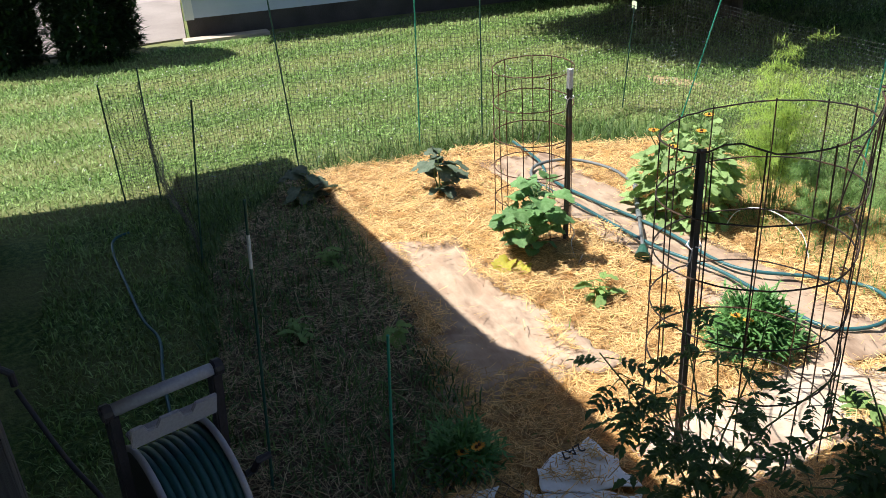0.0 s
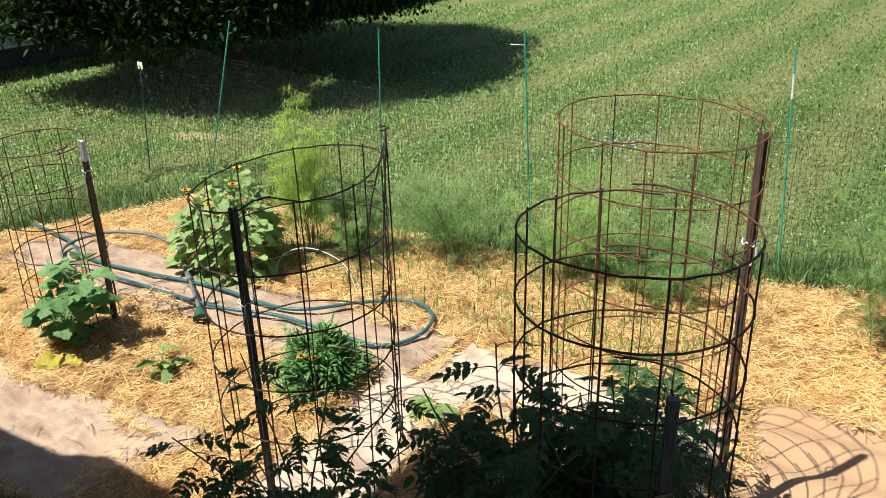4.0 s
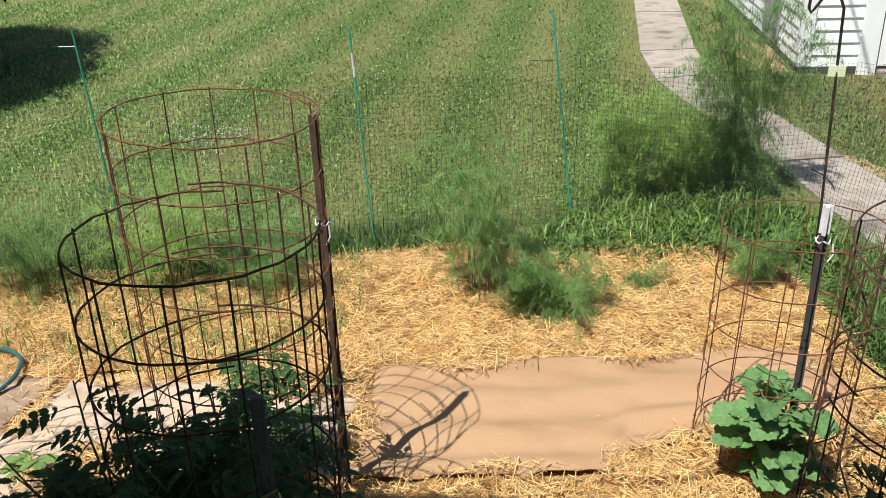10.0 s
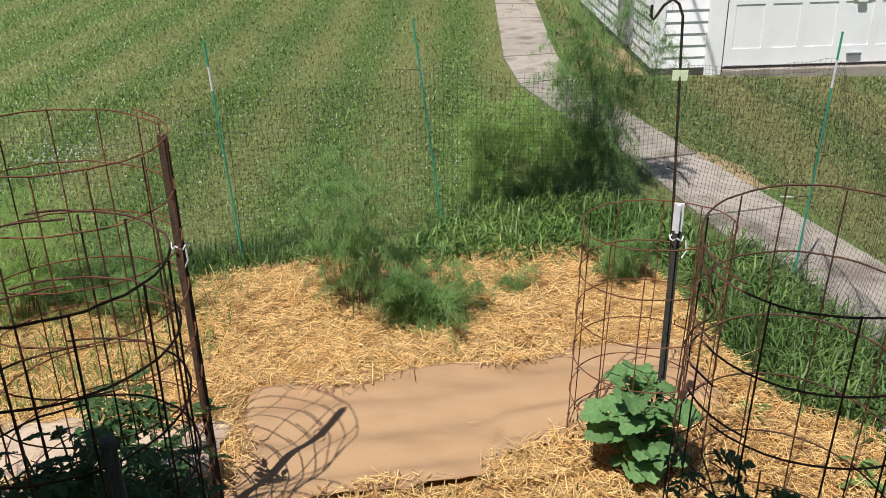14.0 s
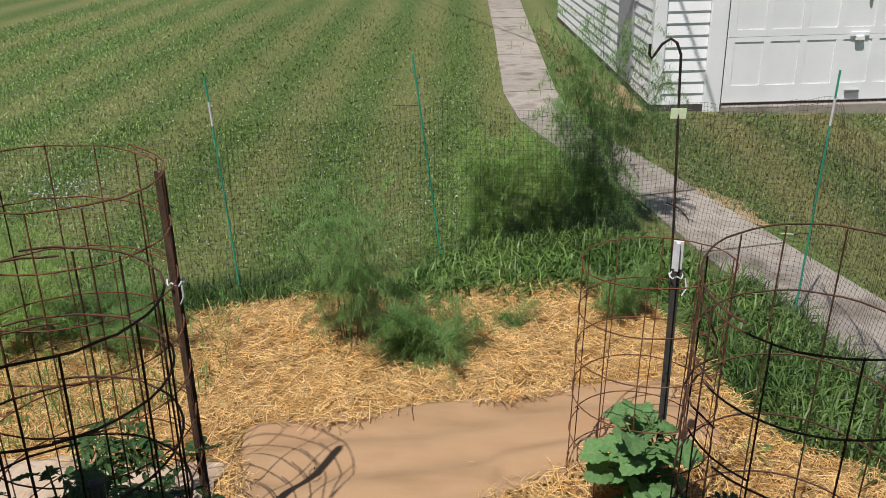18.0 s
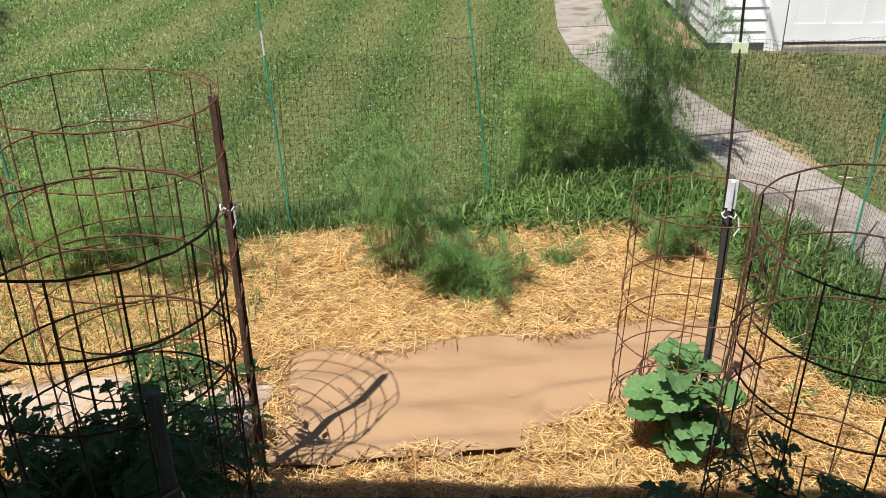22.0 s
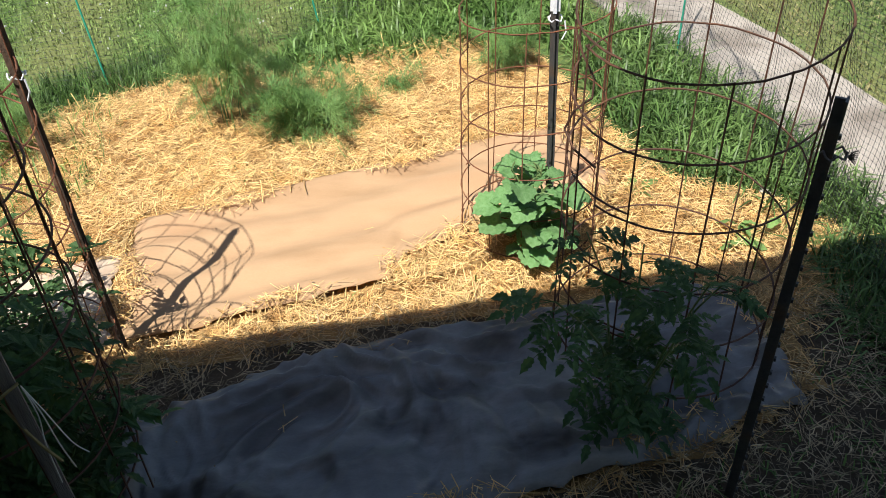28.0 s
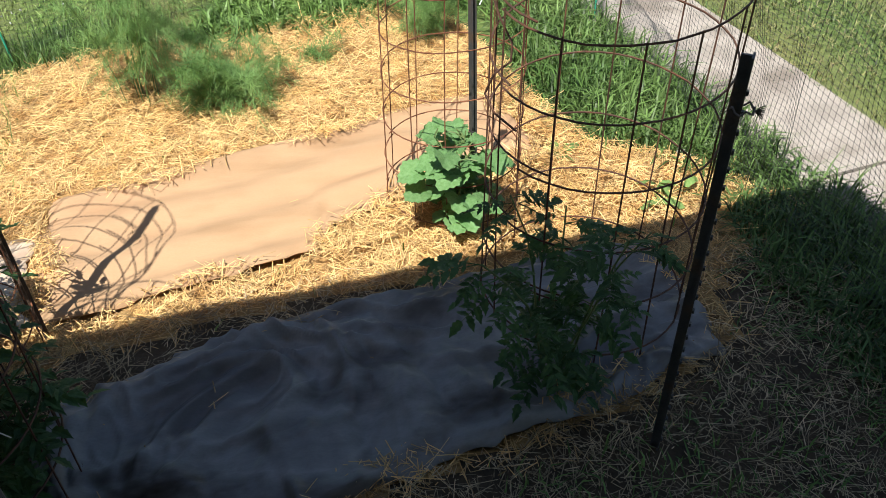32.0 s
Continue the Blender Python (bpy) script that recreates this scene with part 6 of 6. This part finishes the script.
def build_reel():
    """A hose reel cart: a raked frame with a handle, a tray, a drum and wound hose."""
    m = pose(-2.325, -0.32, 0, 0, 0, 17)
    r = thing("hose_reel_cart", m, "grey hose reel cart with wound green hose", "hose reel")
    # x toward the camera, y across; the frame leans back
    W = 0.155
    for s in (-1, 1):
        part("side_frame", Geo().prism([(-0.022, -0.017), (0.022, -0.017), (0.022, 0.017), (-0.022, 0.017)], 0.0, 1.0, Matrix.Translation((-0.17, s * W, 0.02)) @ pose(0, 0, 0, 0, 11, 0)), "reel_dark", r, "dark side frame", bevel=0.006)
        part("end_cap", Geo().tube([(0.02, s * (W - 0.004), 1.005), (0.02, s * (W + 0.026), 1.005)], 0.027, 12), "reel_dark", r, "dark handle cap", bevel=0.004)
        part("leg", Geo().tube([(0.26, s * W, 0.0), (0.0, s * W, 0.55)], 0.022, 8), "reel_dark", r)
        part("wheel", Geo().tube([(-0.22, s * (W + 0.02), 0.11), (-0.22, s * (W + 0.055), 0.11)], 0.11, 20), "reel_dark", r)
        n = 36
        part("flange_rim", Geo().tube([(0.02 + 0.232 * math.cos(2 * math.pi * j / n), s * (W - 0.045), 0.58 + 0.232 * math.sin(2 * math.pi * j / n)) for j in range(n)], 0.011, 8, closed=True), "reel_grey", r, "pale drum rim", smooth=True)
        part("flange", Geo().tube([(0.02, s * (W - 0.049), 0.58), (0.02, s * (W - 0.042), 0.58)], 0.228, 30), "reel_dark", r, "dark drum flange")
    part("handle", Geo().tube([(0.02, -W + 0.006, 1.005), (0.02, 0.0, 1.008), (0.02, W - 0.006, 1.005)], 0.020, 14), "reel_grey", r, "grey handle bar", smooth=True)
    tray = Geo()
    edge = [(-0.13, -0.02), (0.13, -0.02), (0.13, 0.068), (0.062, 0.068), (0.05, 0.036), (0.026, 0.036), (0.014, 0.068), (-0.044, 0.068), (-0.056, 0.036), (-0.08, 0.036), (-0.092, 0.068), (-0.13, 0.068)]
    tray.prism(edge, 0.0, 0.012, Matrix.Translation((0.045, 0, 0.895)) @ Matrix(((0, 0.35, 0.94, 0), (1, 0, 0, 0), (0, 0.94, -0.35, 0), (0, 0, 0, 1))))
    part("tray", tray, "reel_grey", r, "grey notched tray", bevel=0.003)
    part("tray_shelf", Geo().box(-0.02, 0.05, -0.125, 0.125, 0.878, 0.894), "reel_grey", r, bevel=0.004)
    for i in range(8):
        y = -W + 0.064 + i * 0.026
        n = 28
        ring = [(0.02 + 0.205 * math.cos(2 * math.pi * j / n), y + 0.006 * math.sin(4 * math.pi * j / n), 0.58 + 0.205 * math.sin(2 * math.pi * j / n)) for j in range(n)]
        part("hose_turn", Geo().tube(ring, 0.0155, 7, closed=True), "hose_dark", r, smooth=True)
    part("crank", Geo().tube([(0.02, W + 0.03, 0.58), (0.02, W + 0.06, 0.58), (0.08, W + 0.06, 0.66), (0.08, W + 0.10, 0.66)], 0.012, 7), "reel_dark", r)
    # a short post with a tap
    t = thing("tap_post", pose(-3.02, -0.97, 0), "weathered dark wooden post with a garden tap", "tap post")
    part("post", Geo().box(-0.05, 0.05, -0.05, 0.05, -0.1, 1.12), "wood_grey", t, bevel=0.006)
    tap = part("tap", Geo().tube([(0, 0.05, 0.80), (0, 0.11, 0.80), (0, 0.14, 0.77), (0, 0.14, 0.72)], 0.014, 8), "reel_dark", t, "dark metal garden tap")
    part("tap_handle", Geo().tube([(0, 0.10, 0.81), (0, 0.10, 0.845)], 0.02, 8), "reel_dark", tap)
    hb = thing("supply_hose", Matrix.Identity(4), "dark supply hose from a tap to a reel", "garden hose")
    part("hose", Geo().tube(curve_pts([(-3.02, -0.83, 0.70), (-2.88, -0.72, 0.46), (-2.74, -0.62, 0.34), (-2.58, -0.54, 0.24), (-2.45, -0.45, 0.22), (-2.3, -0.40, 0.34)], 8), 0.010, 8), "reel_dark", hb, smooth=True)
    cl = thing("blue_rag", pose(-2.10, -0.50, 0), "crumpled blue rag on the ground", "rag")
    g = Geo()
    n = 8
    for j in range(n + 1):
        for i in range(n + 1):
            x, y = 0.3 * i / n - 0.15, 0.2 * j / n - 0.1
            g.v.append((x, y, 0.03 + 0.10 * abs(noise.noise(Vector((x * 9, y * 9, 3))))))
    for j in range(n):
        for i in range(n):
            g.f.append((j * (n + 1) + i, j * (n + 1) + i + 1, (j + 1) * (n + 1) + i + 1, (j + 1) * (n + 1) + i))
    part("cloth", g, "blue_cloth", cl, smooth=True)


build_reel()


def build_small():
    w = thing("wooden_stake", pose(-0.745, 1.51, 0, 0, 0, 30), "weathered grey wooden stake beside a tomato plant", "wooden stake")
    part("shaft", Geo().prism([(-0.017, -0.013), (0.015, -0.015), (0.018, 0.011), (-0.014, 0.014)], -0.2, 1.25), "wood_grey", w, bevel=0.003)
    part("tie", Geo().tube(curve_pts([(0.02, -0.02, 0.98), (-0.025, -0.02, 0.96), (-0.03, 0.02, 0.90), (0.0, -0.03, 0.80), (0.03, -0.05, 0.72)], 5), 0.004, 5), "dry_stem", w, "frayed string tie")
    for i in range(6):
        a = 0.03 * math.sin(2.1 * i)
        part("strand", Geo().tube(curve_pts([(0.022, -0.02, 0.97), (0.035 + 0.3 * a, -0.035, 0.88), (0.04 + a, -0.05 - 0.5 * a, 0.78), (0.05 + 1.6 * a, -0.05, 0.68 + a)], 5), 0.0016, 4), "hose_white", w, "pale string strand")
    h = thing("shepherd_hook", pose(0.93, 3.12, 0), "thin black iron shepherd hook behind a post", "garden hook")
    pts = [(0, 0, 0.0), (-0.01, 0.03, 0.6), (-0.03, 0.10, 1.2), (-0.05, 0.18, 1.78), (-0.055, 0.18, 1.86), (-0.075, 0.18, 1.905), (-0.10, 0.18, 1.92), (-0.13, 0.18, 1.90), (-0.155, 0.18, 1.86), (-0.165, 0.18, 1.845), (-0.175, 0.18, 1.86), (-0.175, 0.18, 1.90)]
    part("rod", Geo().tube(pts, 0.0055, 7), "wire_black", h)
    part("tag", Geo().box(-0.075, -0.015, 0.155, 0.159, 1.618, 1.658), "tag", h, "pale green plastic tag")
    t = thing("plant_tag", pose(-6.66, 4.09, 0), "small pale tag on a netting stake", "tag")
    part("plate", Geo().box(-0.035, 0.035, -0.012, -0.008, 0.92, 0.98), "tag", t)
    part("wire", Geo().tube([(0, -0.004, 0.90), (0, -0.004, 0.985)], 0.003, 4), "galvanised", t)
    st = thing("stone", pose(2.02, 3.17, 0.0, 0, 0, 30), "small pale stone in the grass", "stone")
    bm = bmesh.new()
    bmesh.ops.create_icosphere(bm, subdivisions=2, radius=0.05)
    for v in bm.verts:
        v.co *= 1 + 0.3 * noise.noise(v.co * 30)
        v.co.z = v.co.z * 0.6 + 0.02
    me = bpy.data.meshes.new("stone_body")
    bm.to_mesh(me)
    bm.free()
    me.materials.append(MATS["stone"])
    ob = new("stone_body", me)
    ob.parent = st
    tw = thing("twig", pose(1.82, 6.45, 0.03), "bent dark twig lying on the walk", "twig")
    part("stick", Geo().tube(curve_pts([(-0.05, 0.24, 0.02), (0.0, 0.10, 0.03), (0.04, 0.0, 0.01), (0.03, -0.18, 0.02)], 5), 0.008, 5, taper=0.5), "bark", tw)
    # white ties round the posts
    for x, y, z in ((-4.343, 2.141, 0.98), (0.88, 3.03, 1.06), (-0.916, 2.585, 1.22), (1.15, 1.568, 1.34), (-2.385, 1.567, 1.0)):
        dark = x > 1
        c = thing("string_tie", pose(x, y, z), "frayed dark string tied round a steel post" if dark else "white string tied round a steel post", "string", "string ties")
        mat = "wood_grey" if dark else "cap_white"
        n = 14
        part("string", Geo().tube([(0.027 * math.cos(6.283 * j / n), 0.027 * math.sin(6.283 * j / n), 0.008 * math.sin(2 * j)) for j in range(n)], 0.003, 5, closed=True), mat, c)
        part("tail", Geo().tube([(0.03, -0.03, 0), (0.035, -0.04, -0.04), (0.02, -0.04, -0.07)] if not dark else [(0.026, 0, 0), (0.034, -0.004, -0.010), (0.045, -0.008, -0.014)], 0.003, 4), mat, c)
        for i in range(7 if dark else 0):
            part("fray", Geo().tube([(0.034, -0.004, -0.012), (0.044 + 0.004 * math.sin(3 * i), -0.008, -0.022 + 0.004 * i), (0.052, -0.01, -0.030 + 0.006 * i)], 0.0016, 4), mat, c)


build_small()


def build_loose_net():
    """A piece of wider netting lying over the torn paper."""
    f = thing("loose_netting", Matrix.Identity(4), "black netting lying over torn paper", "netting")
    n, m = 16, 9
    u, w = np.meshgrid(np.linspace(0, 1, n), np.linspace(0, 1, m))
    X = -2.72 + 0.62 * u + 0.25 * w + 0.012 * np.sin(9 * w + 4 * u)
    Y = 0.62 + 0.45 * u - 0.28 * w + 0.012 * np.sin(11 * u + 3 * w)
    Z = 0.12 + 0.035 * np.sin(7 * u + 5 * w) + 0.03 * w
    P = np.stack([X, Y, Z], -1)
    segs = np.concatenate([np.stack([P[:, :-1], P[:, 1:]], 2).reshape(-1, 2, 3), np.stack([P[:-1], P[1:]], 2).reshape(-1, 2, 3)])
    d = segs[:, 1] - segs[:, 0]
    ln = np.linalg.norm(d, axis=1)
    v, lo, si = rods(segs.mean(1), d / ln[:, None], ln, np.full(len(ln), 0.003))
    ob = new("net", big_mesh("net", v, lo, si, "net_black"))
    ob.parent = f


build_loose_net()
